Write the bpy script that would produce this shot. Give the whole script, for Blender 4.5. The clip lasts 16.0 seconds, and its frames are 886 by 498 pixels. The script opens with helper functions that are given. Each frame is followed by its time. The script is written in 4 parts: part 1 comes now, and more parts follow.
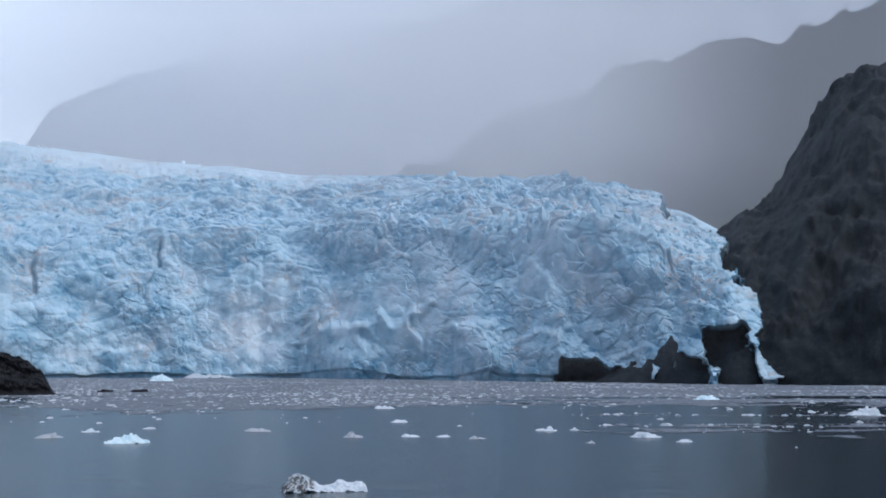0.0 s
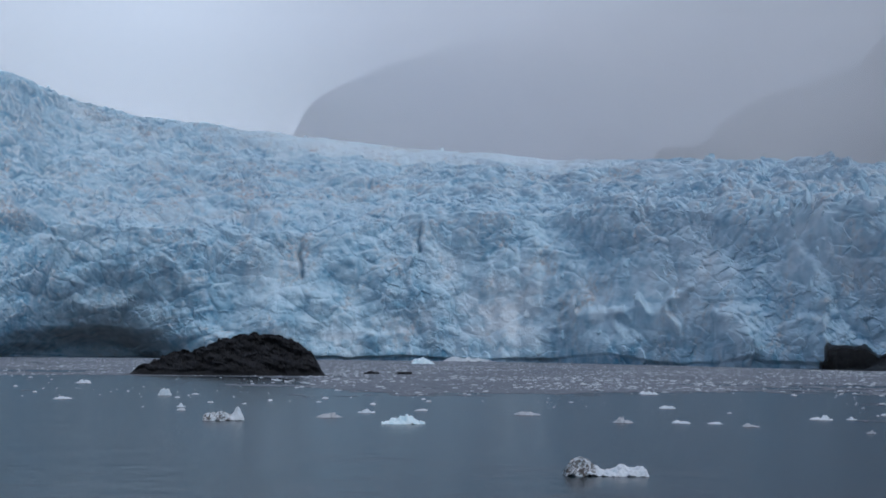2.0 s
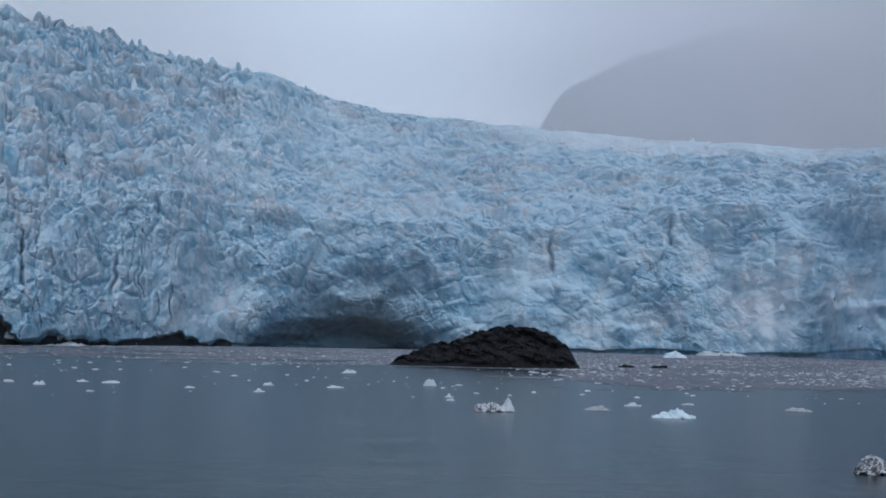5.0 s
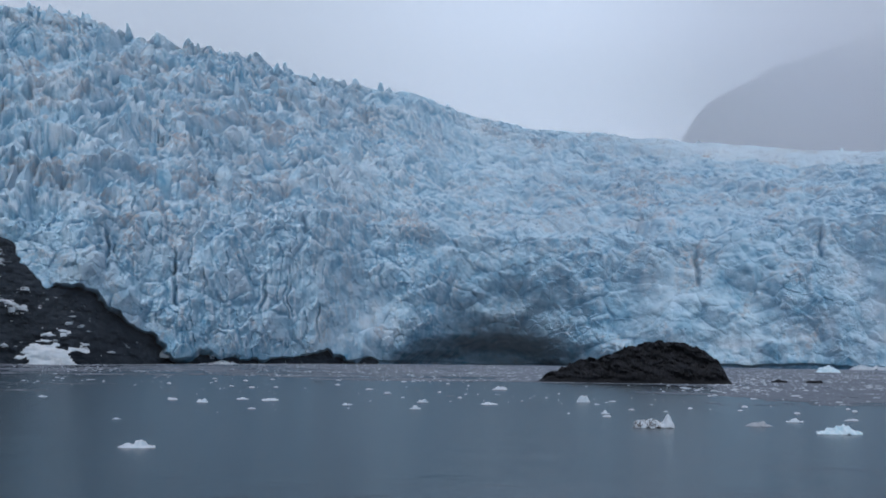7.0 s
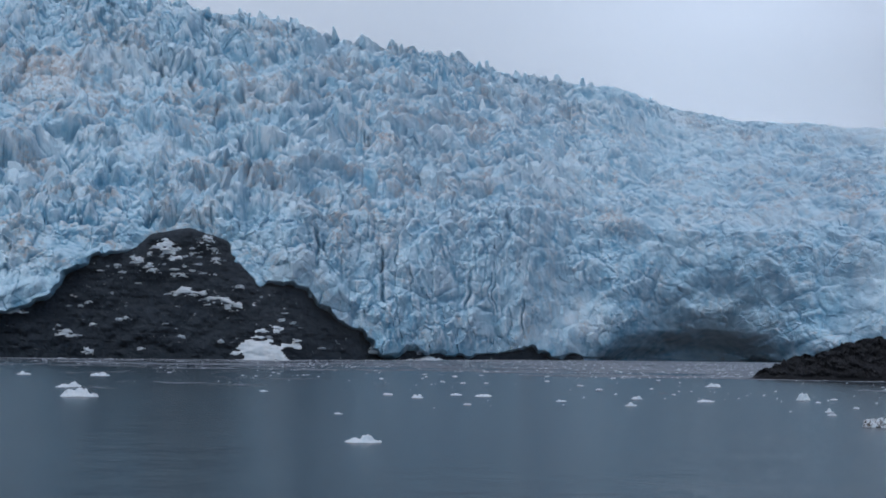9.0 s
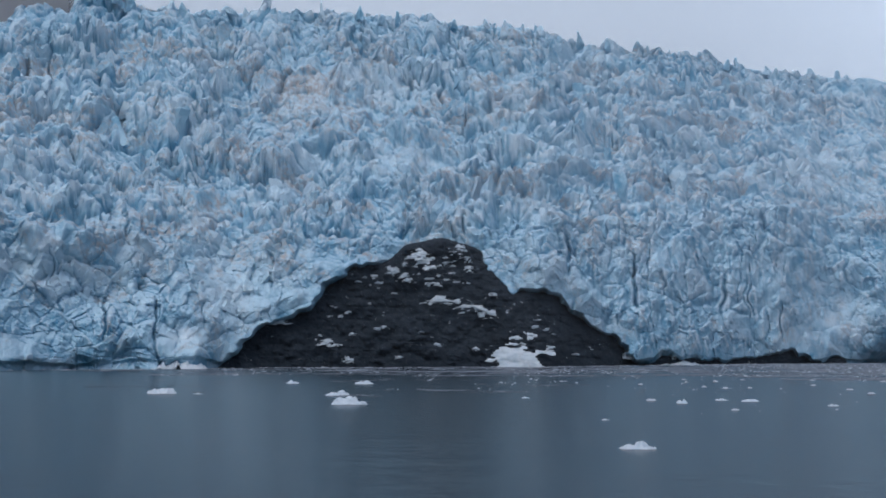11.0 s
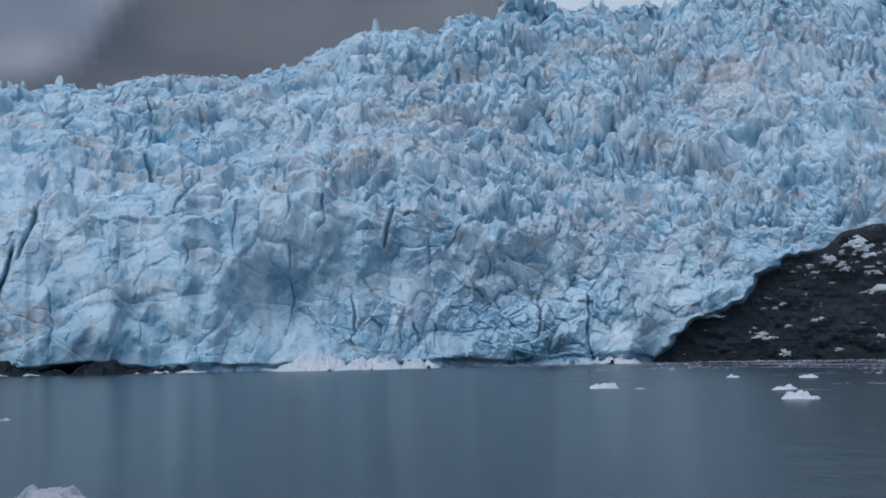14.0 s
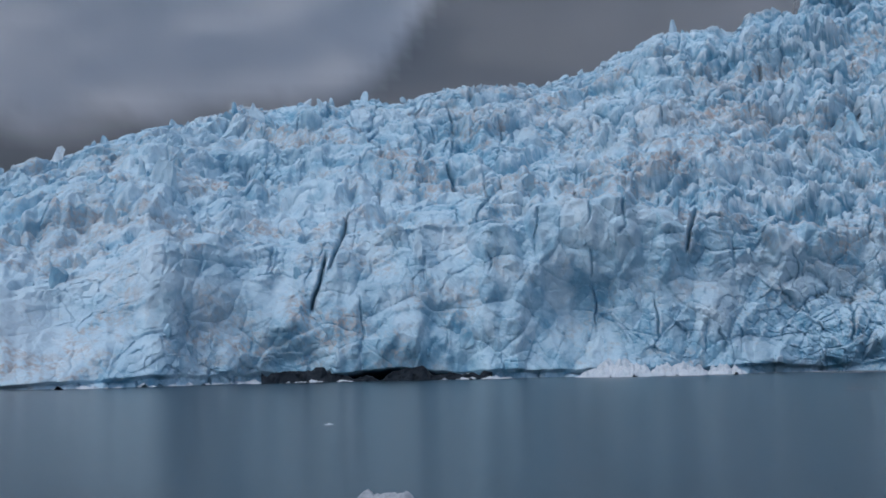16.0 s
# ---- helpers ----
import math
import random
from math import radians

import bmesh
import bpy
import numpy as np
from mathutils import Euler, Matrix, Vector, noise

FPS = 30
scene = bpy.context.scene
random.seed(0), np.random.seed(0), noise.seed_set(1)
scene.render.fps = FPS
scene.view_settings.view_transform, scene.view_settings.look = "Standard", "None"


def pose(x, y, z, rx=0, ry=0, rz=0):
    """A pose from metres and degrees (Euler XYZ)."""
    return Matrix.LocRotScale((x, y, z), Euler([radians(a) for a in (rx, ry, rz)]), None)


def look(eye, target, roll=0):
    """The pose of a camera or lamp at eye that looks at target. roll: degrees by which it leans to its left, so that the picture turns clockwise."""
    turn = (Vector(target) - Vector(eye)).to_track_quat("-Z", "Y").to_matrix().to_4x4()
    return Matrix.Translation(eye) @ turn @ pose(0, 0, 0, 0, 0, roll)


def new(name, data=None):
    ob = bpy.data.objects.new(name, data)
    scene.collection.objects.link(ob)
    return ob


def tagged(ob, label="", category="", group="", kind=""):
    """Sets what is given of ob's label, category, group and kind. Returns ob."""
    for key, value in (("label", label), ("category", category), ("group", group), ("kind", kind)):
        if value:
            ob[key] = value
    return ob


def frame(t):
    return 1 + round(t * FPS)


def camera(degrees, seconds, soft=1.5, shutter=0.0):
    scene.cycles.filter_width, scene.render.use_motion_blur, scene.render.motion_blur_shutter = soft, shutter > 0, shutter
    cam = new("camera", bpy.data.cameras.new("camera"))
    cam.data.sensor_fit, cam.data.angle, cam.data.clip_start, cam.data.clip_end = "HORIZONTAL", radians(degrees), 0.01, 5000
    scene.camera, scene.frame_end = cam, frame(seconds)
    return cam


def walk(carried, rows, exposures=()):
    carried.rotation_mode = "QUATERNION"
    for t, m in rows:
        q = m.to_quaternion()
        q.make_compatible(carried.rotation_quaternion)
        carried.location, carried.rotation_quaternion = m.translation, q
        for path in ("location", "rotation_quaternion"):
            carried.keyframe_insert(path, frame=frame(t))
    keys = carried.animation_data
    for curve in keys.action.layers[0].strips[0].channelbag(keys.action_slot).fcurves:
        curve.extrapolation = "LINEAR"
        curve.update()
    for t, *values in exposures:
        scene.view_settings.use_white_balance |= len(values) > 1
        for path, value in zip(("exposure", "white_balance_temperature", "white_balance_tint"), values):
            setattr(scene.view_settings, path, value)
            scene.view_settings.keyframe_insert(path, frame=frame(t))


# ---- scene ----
# camera: seconds, x, y, yaw, pitch, roll; the eye stays at deck height
cam = camera(35.72, 16.0, soft=1.75)
EYE = 6.0
ROWS = [
    (0.0, 0.00, 0.00, -0.00, 5.01, -0.06),
    (0.5, -0.29, -0.13, 2.72, 4.83, 0.00),
    (1.0, -0.60, -0.27, 5.24, 4.58, 0.12),
    (1.5, -0.90, -0.48, 7.82, 4.35, 0.43),
    (2.0, -1.20, -0.64, 10.63, 4.33, 0.56),
    (2.5, -1.49, -0.77, 13.00, 4.42, 0.57),
    (3.0, -1.75, -0.93, 15.15, 4.22, 0.56),
    (3.5, -2.03, -1.14, 16.85, 3.99, 0.67),
    (4.0, -2.27, -1.43, 18.32, 3.95, 0.79),
    (6.5, -3.37, -3.03, 25.10, 4.15, 0.94),
    (7.0, -3.63, -3.18, 26.86, 4.48, 0.66),
    (7.5, -4.06, -3.19, 28.79, 4.63, 0.58),
    (8.0, -4.42, -3.22, 30.72, 4.45, 0.64),
    (10.5, -5.74, -3.94, 43.13, 4.32, 0.32),
    (11.0, -6.06, -4.09, 45.65, 4.41, -0.03),
    (11.5, -6.36, -4.21, 48.00, 4.57, -0.23),
    (12.0, -6.68, -4.28, 50.77, 4.69, -0.31),
    (12.5, -7.04, -4.28, 53.62, 4.68, -0.42),
    (13.0, -7.59, -4.26, 56.32, 4.47, -0.51),
    (13.5, -8.23, -4.23, 59.50, 4.32, -0.69),
    (14.0, -8.87, -4.25, 63.29, 4.30, -0.77),
    (14.5, -9.46, -4.36, 66.98, 4.28, -0.60),
    (15.0, -9.95, -4.53, 70.20, 4.28, -0.48),
    (15.5, -10.40, -4.69, 72.93, 4.50, -0.73),
    (16.0, -10.88, -4.88, 75.70, 4.73, -0.92),
]
EXPOSURES = [(0.0, 0.02, 6050, 10), (1.0, -0.15, 6100, 10), (2.5, -0.5, 6100, 10), (4.0, -0.5, 6100, 10), (8.0, -0.34, 6100, 10), (10.5, -0.34, 6100, 10), (12.0, -0.38, 6100, 10), (14.0, -0.24, 6120, 10), (15.0, -0.18, 6100, 10), (16.0, -0.28, 6080, 10)]
walk(cam, [(t, pose(x, y, EYE, 90 + pitch, 0, yaw) @ pose(0, 0, 0, 0, 0, roll)) for t, x, y, yaw, pitch, roll in ROWS], EXPOSURES)

# ---- daylight: overcast, soft ----
world = bpy.data.worlds.new("overcast_sky")
scene.world = world
world.use_nodes = True
wn = world.node_tree
sky = wn.nodes.new("ShaderNodeTexSky")
sky.sky_type = "NISHITA"
sky.sun_disc = False
SUN_EL, SUN_AZ = 60.0, 148.0
sky.sun_elevation, sky.sun_rotation = radians(SUN_EL), radians(SUN_AZ)
sky.air_density, sky.dust_density, sky.ozone_density = 1.0, 3.0, 2.0
wn.links.new(sky.outputs["Color"], wn.nodes["Background"].inputs["Color"])
wn.nodes["Background"].inputs["Strength"].default_value = 0.14

sun_data = bpy.data.lights.new("sun", "SUN")
sun_data.energy, sun_data.angle, sun_data.color = 1.0, radians(65), (1.0, 0.97, 0.94)
sun = new("sun", sun_data)
_a, _e = radians(SUN_AZ), radians(SUN_EL)
sun.matrix_world = look((0, 0, 400), (0 - 100 * math.sin(_a) * math.cos(_e), 0 - 100 * math.cos(_a) * math.cos(_e), 400 - 100 * math.sin(_e)))


# ---- materials ----
def node_material(name):
    m = bpy.data.materials.new(name)
    m.use_nodes = True
    nt = m.node_tree
    return m, nt, nt.nodes["Principled BSDF"]


def noise_node(nt, scale, detail=4.0, rough=0.55, stretch=(1, 1, 1), seed=0.0, dist=0.0):
    tc = nt.nodes.new("ShaderNodeTexCoord")
    mp = nt.nodes.new("ShaderNodeMapping")
    mp.inputs["Scale"].default_value = stretch
    mp.inputs["Location"].default_value = (seed * 3.1, seed * 1.7, seed * 0.9)
    n = nt.nodes.new("ShaderNodeTexNoise")
    n.inputs["Scale"].default_value = scale
    n.inputs["Detail"].default_value = detail
    n.inputs["Roughness"].default_value = rough
    n.inputs["Distortion"].default_value = dist
    nt.links.new(tc.outputs["Object"], mp.inputs["Vector"])
    nt.links.new(mp.outputs["Vector"], n.inputs["Vector"])
    return n.outputs["Fac"]


def ramp(nt, fac, stops):
    r = nt.nodes.new("ShaderNodeValToRGB")
    e = r.color_ramp.elements
    while len(e) < len(stops):
        e.new(0.5)
    for el, (p, c) in zip(e, stops):
        el.position = p
        el.color = (*c, 1) if len(c) == 3 else c
    nt.links.new(fac, r.inputs["Fac"])
    return r.outputs["Color"]


def grey(v):
    return (v, v, v)


def mix(nt, fac, a, b, mode="MIX"):
    n = nt.nodes.new("ShaderNodeMix")
    n.data_type = "RGBA"
    n.blend_type = mode
    for sock, v in ((n.inputs[0], fac), (n.inputs[6], a), (n.inputs[7], b)):
        if isinstance(v, (int, float)):
            sock.default_value = v
        elif isinstance(v, tuple):
            sock.default_value = (*v, 1)
        else:
            nt.links.new(v, sock)
    return n.outputs[2]


def bump(nt, bsdf, height, strength, dist):
    b = nt.nodes.new("ShaderNodeBump")
    b.inputs["Strength"].default_value = strength
    b.inputs["Distance"].default_value = dist
    nt.links.new(height, b.inputs["Height"])
    nt.links.new(b.outputs["Normal"], bsdf.inputs["Normal"])


def math_node(nt, op, a, b=0.0, clamp=False):
    n = nt.nodes.new("ShaderNodeMath")
    n.operation = op
    n.use_clamp = clamp
    for sock, v in ((n.inputs[0], a), (n.inputs[1], b)):
        if isinstance(v, (int, float)):
            sock.default_value = v
        else:
            nt.links.new(v, sock)
    return n.outputs[0]


def attribute(nt, name):
    a = nt.nodes.new("ShaderNodeAttribute")
    a.attribute_name = name
    return a.outputs["Fac"]


def ice_material(name, white, blue, dirt, dirt_amount, scale, cracked=0.0):
    """Glacier ice: white weathered crust, clear blue ice, grey-brown silt."""
    m, nt, p = node_material(name)
    big = noise_node(nt, 0.012 * scale, 5, 0.6)
    mid = noise_node(nt, 0.10 * scale, 4, 0.6, seed=3)
    fine = noise_node(nt, 0.5 * scale, 5, 0.7, seed=7)
    blend = math_node(nt, "ADD", math_node(nt, "MULTIPLY", big, 0.35), math_node(nt, "MULTIPLY", mid, 0.65))
    base = ramp(nt, blend, [(0.38, blue), (0.50, tuple(0.45 * b + 0.55 * w for b, w in zip(blue, white))), (0.60, white)])
    # both maps hold real ice colour plus relief shading put into the colour
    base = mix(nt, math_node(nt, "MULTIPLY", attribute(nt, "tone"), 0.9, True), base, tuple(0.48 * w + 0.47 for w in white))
    fresh_and_shade = attribute(nt, "fresh_and_shade")
    base = mix(nt, math_node(nt, "MULTIPLY", fresh_and_shade, 0.85, True), base, tuple(0.8 * b for b in blue))
    up = nt.nodes.new("ShaderNodeNewGeometry")
    sep = nt.nodes.new("ShaderNodeSeparateXYZ")
    nt.links.new(up.outputs["Normal"], sep.inputs[0])
    crust = math_node(nt, "MULTIPLY", math_node(nt, "SUBTRACT", sep.outputs["Z"], 0.28, True), 1.0, True)
    base = mix(nt, crust, base, tuple(0.9 * w + 0.09 for w in white))
    silt_fac = ramp(nt, noise_node(nt, 0.028 * scale, 7, 0.68, seed=11, dist=0.6), [(0.50, grey(0)), (0.64, grey(1))])
    silt_fine = ramp(nt, noise_node(nt, 0.35 * scale, 6, 0.75, seed=13), [(0.45, grey(0)), (0.58, grey(1))])
    lying = math_node(nt, "ADD", 0.6, math_node(nt, "MULTIPLY", sep.outputs["Z"], 0.9), True)
    silt = math_node(nt, "MULTIPLY", math_node(nt, "MULTIPLY", math_node(nt, "MULTIPLY", silt_fac, silt_fine), dirt_amount), lying, True)
    base = mix(nt, silt, base, dirt)
    silt_streak = math_node(nt, "MULTIPLY", attribute(nt, "silt"), math_node(nt, "ADD", 0.2, math_node(nt, "MULTIPLY", silt_fine, 1.1)), True)
    base = mix(nt, silt_streak, base, dirt)
    tcv, vmap, vor = nt.nodes.new("ShaderNodeTexCoord"), nt.nodes.new("ShaderNodeMapping"), nt.nodes.new("ShaderNodeTexVoronoi")
    vmap.inputs["Scale"].default_value = (0.13 * scale, 0.13 * scale, 0.045 * scale)
    vor.feature = "DISTANCE_TO_EDGE"
    vor.inputs["Scale"].default_value = 1.0
    wav = noise_node(nt, 0.12 * scale, 4, 0.6, seed=21)
    shift = nt.nodes.new("ShaderNodeVectorMath")
    shift.operation = "SCALE"
    nt.links.new(tcv.outputs["Object"], shift.inputs[0])
    nt.links.new(math_node(nt, "ADD", 0.985, math_node(nt, "MULTIPLY", wav, 0.02)), shift.inputs["Scale"])
    nt.links.new(shift.outputs[0], vmap.inputs["Vector"])
    nt.links.new(vmap.outputs["Vector"], vor.inputs["Vector"])
    thin = ramp(nt, vor.outputs["Distance"], [(0.012, grey(1)), (0.045, grey(0))])
    where = ramp(nt, noise_node(nt, 0.035 * scale, 4, 0.6, seed=23), [(0.50, grey(0)), (0.60, grey(1))])
    crack = math_node(nt, "MULTIPLY", math_node(nt, "MULTIPLY", thin, where), cracked, True)
    base = mix(nt, crack, base, tuple(0.30 * b for b in blue))
    base = mix(nt, 0.25, base, ramp(nt, fine, [(0.3, grey(0.72)), (0.7, grey(1.0))]), "MULTIPLY")
    nt.links.new(base, p.inputs["Base Color"])
    p.inputs["Roughness"].default_value = 0.55
    p.inputs["IOR"].default_value = 1.31
    p.inputs["Specular IOR Level"].default_value = 0.3
    bump(nt, p, noise_node(nt, 0.55 * scale, 8, 0.7, seed=5), 0.4, 1.0 / scale)
    return m


def rock_material(name, dark, light, scale, snow=0.0, rough=0.85):
    m, nt, p = node_material(name)
    a = noise_node(nt, 0.05 * scale, 8, 0.65, stretch=(1, 1, 1.8), dist=0.5)
    b = noise_node(nt, 0.4 * scale, 8, 0.7, seed=4)
    f = math_node(nt, "ADD", math_node(nt, "MULTIPLY", a, 0.5), math_node(nt, "MULTIPLY", b, 0.5))
    col = ramp(nt, f, [(0.36, dark), (0.52, tuple(0.6 * d + 0.4 * l for d, l in zip(dark, light))), (0.66, light)])
    if snow:
        s = ramp(nt, noise_node(nt, 0.16 * scale, 8, 0.7, stretch=(1, 1, 2.0), seed=9), [(0.655, grey(0)), (0.675, grey(1))])
        col = mix(nt, math_node(nt, "MULTIPLY", s, snow), col, (0.6, 0.64, 0.68))
    nt.links.new(col, p.inputs["Base Color"])
    p.inputs["Roughness"].default_value = rough
    p.inputs["Specular IOR Level"].default_value = 0.2
    bump(nt, p, b, 0.8, 0.8 / scale)
    return m


ICE = ice_material("glacier_ice", (0.455, 0.652, 0.765), (0.125, 0.34, 0.50), (0.42, 0.385, 0.368), 1.0, 1.0, 0.15)
BERG_WHITE = ice_material("berg_ice_white", (0.60, 0.66, 0.71), (0.42, 0.55, 0.63), (0.075, 0.072, 0.07), 0.5, 14.0)
BERG_BLUE = ice_material("berg_ice_blue", (0.70, 0.84, 0.90), (0.36, 0.62, 0.74), (0.35, 0.33, 0.3), 0.0, 14.0)
BERG_DIRTY = ice_material("berg_ice_silty", (0.40, 0.44, 0.48), (0.24, 0.28, 0.32), (0.06, 0.056, 0.055), 1.6, 18.0)
BRASH = ice_material("brash_ice", (0.52, 0.57, 0.62), (0.36, 0.42, 0.47), (0.2, 0.18, 0.17), 0.5, 10.0)
SNOW = ice_material("old_snow", (0.60, 0.66, 0.70), (0.42, 0.52, 0.59), (0.28, 0.26, 0.25), 0.5, 3.0)
BEDROCK = rock_material("wet_bedrock", (0.010, 0.0155, 0.022), (0.030, 0.041, 0.054), 1.0, 0.9)
SKERRY = rock_material("skerry_rock", (0.004, 0.0045, 0.005), (0.027, 0.030, 0.036), 2.5, 0.0, 0.7)
SLOPE = rock_material("mountain_slope", (0.013, 0.017, 0.020), (0.050, 0.058, 0.062), 0.9)

# mist put into the rock colour: far paler than the nearer slopes
FAR_SLOPE = rock_material("mist_paled_slope", (0.26, 0.29, 0.33), (0.50, 0.54, 0.59), 0.5)
SPUR = rock_material("spur_rock", (0.008, 0.012, 0.016), (0.034, 0.041, 0.046), 1.6)

WATER, nt, p = node_material("fjord_water")
p.inputs["Base Color"].default_value = (0.006, 0.017, 0.026, 1)
p.inputs["IOR"].default_value = 1.33
p.inputs["Roughness"].default_value = 0.2
p.inputs["Specular IOR Level"].default_value = 0.15
w1 = noise_node(nt, 0.55, 3, 0.6, stretch=(1, 1.0, 1))
w2 = noise_node(nt, 0.06, 3, 0.6, seed=2)
wsum = math_node(nt, "ADD", math_node(nt, "MULTIPLY", w1, 0.25), math_node(nt, "MULTIPLY", w2, 1.0))
bump(nt, p, wsum, 0.5, 0.5)

SLUSH, nt, p = node_material("slush_ice")
c = ramp(nt, noise_node(nt, 0.5, 8, 0.75), [(0.32, (0.062, 0.076, 0.095)), (0.5, (0.112, 0.132, 0.16)), (0.7, (0.25, 0.28, 0.32))])
nt.links.new(c, p.inputs["Base Color"])
p.inputs["Roughness"].default_value = 0.7
bump(nt, p, noise_node(nt, 1.2, 6, 0.7, seed=3), 0.6, 0.2)


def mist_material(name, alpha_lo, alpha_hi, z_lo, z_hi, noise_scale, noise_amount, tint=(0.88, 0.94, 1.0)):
    """Translucent sheet standing in for mist: lets part of the light through and scatters the rest; thickens between
    two heights.
    """
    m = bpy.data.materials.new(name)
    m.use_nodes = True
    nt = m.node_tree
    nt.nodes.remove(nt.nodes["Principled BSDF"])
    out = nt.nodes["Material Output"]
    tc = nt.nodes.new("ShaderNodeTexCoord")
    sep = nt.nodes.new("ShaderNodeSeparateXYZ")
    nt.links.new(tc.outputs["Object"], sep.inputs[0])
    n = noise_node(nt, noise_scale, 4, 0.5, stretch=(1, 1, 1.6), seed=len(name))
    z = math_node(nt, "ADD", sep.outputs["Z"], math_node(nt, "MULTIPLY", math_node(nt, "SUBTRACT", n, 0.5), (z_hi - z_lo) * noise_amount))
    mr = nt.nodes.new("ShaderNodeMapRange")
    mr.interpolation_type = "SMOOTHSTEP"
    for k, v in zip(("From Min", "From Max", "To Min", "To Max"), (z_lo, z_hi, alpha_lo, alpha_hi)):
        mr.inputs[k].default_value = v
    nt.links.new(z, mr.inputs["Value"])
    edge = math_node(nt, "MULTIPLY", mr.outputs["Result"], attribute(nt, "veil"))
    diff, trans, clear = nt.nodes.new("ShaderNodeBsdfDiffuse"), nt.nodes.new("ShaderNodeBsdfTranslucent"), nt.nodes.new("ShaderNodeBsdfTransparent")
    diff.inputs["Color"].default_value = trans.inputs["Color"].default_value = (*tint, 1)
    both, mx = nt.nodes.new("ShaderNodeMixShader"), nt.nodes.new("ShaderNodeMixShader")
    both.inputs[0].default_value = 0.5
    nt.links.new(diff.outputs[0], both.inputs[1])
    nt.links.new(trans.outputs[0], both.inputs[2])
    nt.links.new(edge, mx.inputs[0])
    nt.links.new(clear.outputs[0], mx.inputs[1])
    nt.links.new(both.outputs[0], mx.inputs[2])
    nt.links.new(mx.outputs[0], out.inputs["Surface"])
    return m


CLOUD = bpy.data.materials.new("cloud_cover")
CLOUD.use_nodes = True
nt = CLOUD.node_tree
nt.nodes.remove(nt.nodes["Principled BSDF"])
em = nt.nodes.new("ShaderNodeEmission")
ccol = ramp(nt, noise_node(nt, 0.0011, 4, 0.5, stretch=(1, 1, 2)), [(0.3, (0.78, 0.9, 1.06)), (0.7, (0.87, 0.99, 1.15))])
nt.links.new(ccol, em.inputs["Color"])
nt.links.new(attribute(nt, "glow"), em.inputs["Strength"])
nt.links.new(em.outputs[0], nt.nodes["Material Output"].inputs["Surface"])


# ---- numeric helpers ----
def rnd(i, j, seed):
    """A repeatable random number from 0 to 1 for each pair of whole numbers."""
    n = i.astype(np.int32).astype(np.uint32) * np.uint32(374761393) + j.astype(np.int32).astype(np.uint32) * np.uint32(668265263) + np.uint32(seed * 974634777 & 0xFFFFFFFF)
    n = (n ^ (n >> 13)) * np.uint32(1274126177)
    n = (n ^ (n >> 16)) * np.uint32(2246822519)
    return ((n ^ (n >> 15)) & 0xFFFFFF) / float(0x1000000)


def vnoise(x, y, seed=0):
    i, j = np.floor(x), np.floor(y)
    u, v = x - i, y - j
    u, v = u * u * u * (u * (6 * u - 15) + 10), v * v * v * (v * (6 * v - 15) + 10)
    a, b, c, d = rnd(i, j, seed), rnd(i + 1, j, seed), rnd(i, j + 1, seed), rnd(i + 1, j + 1, seed)
    return (a * (1 - u) + b * u) * (1 - v) + (c * (1 - u) + d * u) * v - 0.5


def fbm(x, y, seed=0, octaves=4, gain=0.5):
    out, amp = 0, 1.0
    for o in range(octaves):
        out = out + amp * vnoise(x * 2.03**o, y * 2.03**o, seed + 17 * o)
        amp *= gain
    return out


def ridged(x, y, seed=0, octaves=4, gain=0.55):
    out, amp = 0, 1.0
    for o in range(octaves):
        out = out + amp * (0.5 - 2 * abs(vnoise(x * 2.1**o, y * 2.1**o, seed + 13 * o)))
        amp *= gain
    return out


def gnoise(x, y, seed=0):
    """Gradient noise, about -0.7 to 0.7."""
    i, j = np.floor(x), np.floor(y)
    u, v = x - i, y - j
    fu, fv = u * u * u * (u * (6 * u - 15) + 10), v * v * v * (v * (6 * v - 15) + 10)
    total = 0
    for di, wu in ((0, 1 - fu), (1, fu)):
        for dj, wv in ((0, 1 - fv), (1, fv)):
            a = 6.2832 * rnd(i + di, j + dj, seed)
            total = total + wu * wv * (np.cos(a) * (u - di) + np.sin(a) * (v - dj))
    return total


def crags(x, y, seed=0, octaves=5, gain=0.5):
    """Sharp crests over smooth hollows, finer where the crests are; about 0 to 1.5."""
    out, amp, weight = 0, 1.0, 1.0
    for o in range(octaves):
        c, n = math.cos(0.9 * o), math.sin(0.9 * o)
        f = 2.05**o
        sig = (1 - np.abs(2.0 * gnoise((c * x + n * y) * f, (c * y - n * x) * f, seed + 31 * o))).clip(0, 1) ** 2 * weight
        out = out + amp * sig
        weight = np.clip(sig * 1.8, 0.25, 1)
        amp *= gain
    return out


def cells(x, y, seed=0):
    """Cracked plates: distance to the nearest and second seed, two randoms of the plate, and the offset from its seed."""
    i0, j0 = np.floor(x), np.floor(y)
    f1, f2 = np.full(x.shape, 9.0), np.full(x.shape, 9.0)
    r1, r2, ox, oy = (np.zeros(x.shape) for _ in range(4))
    for di in (-1, 0, 1):
        for dj in (-1, 0, 1):
            i, j = i0 + di, j0 + dj
            dx, dy = x - (i + rnd(i, j, seed)), y - (j + rnd(i, j, seed + 1))
            d = np.hypot(dx, dy)
            near = d < f1
            f2 = np.where(near, f1, np.minimum(f2, d))
            f1 = np.where(near, d, f1)
            r1, r2 = np.where(near, rnd(i, j, seed + 2), r1), np.where(near, rnd(i, j, seed + 3), r2)
            ox, oy = np.where(near, dx, ox), np.where(near, dy, oy)
    return f1, f2, r1, r2, ox, oy


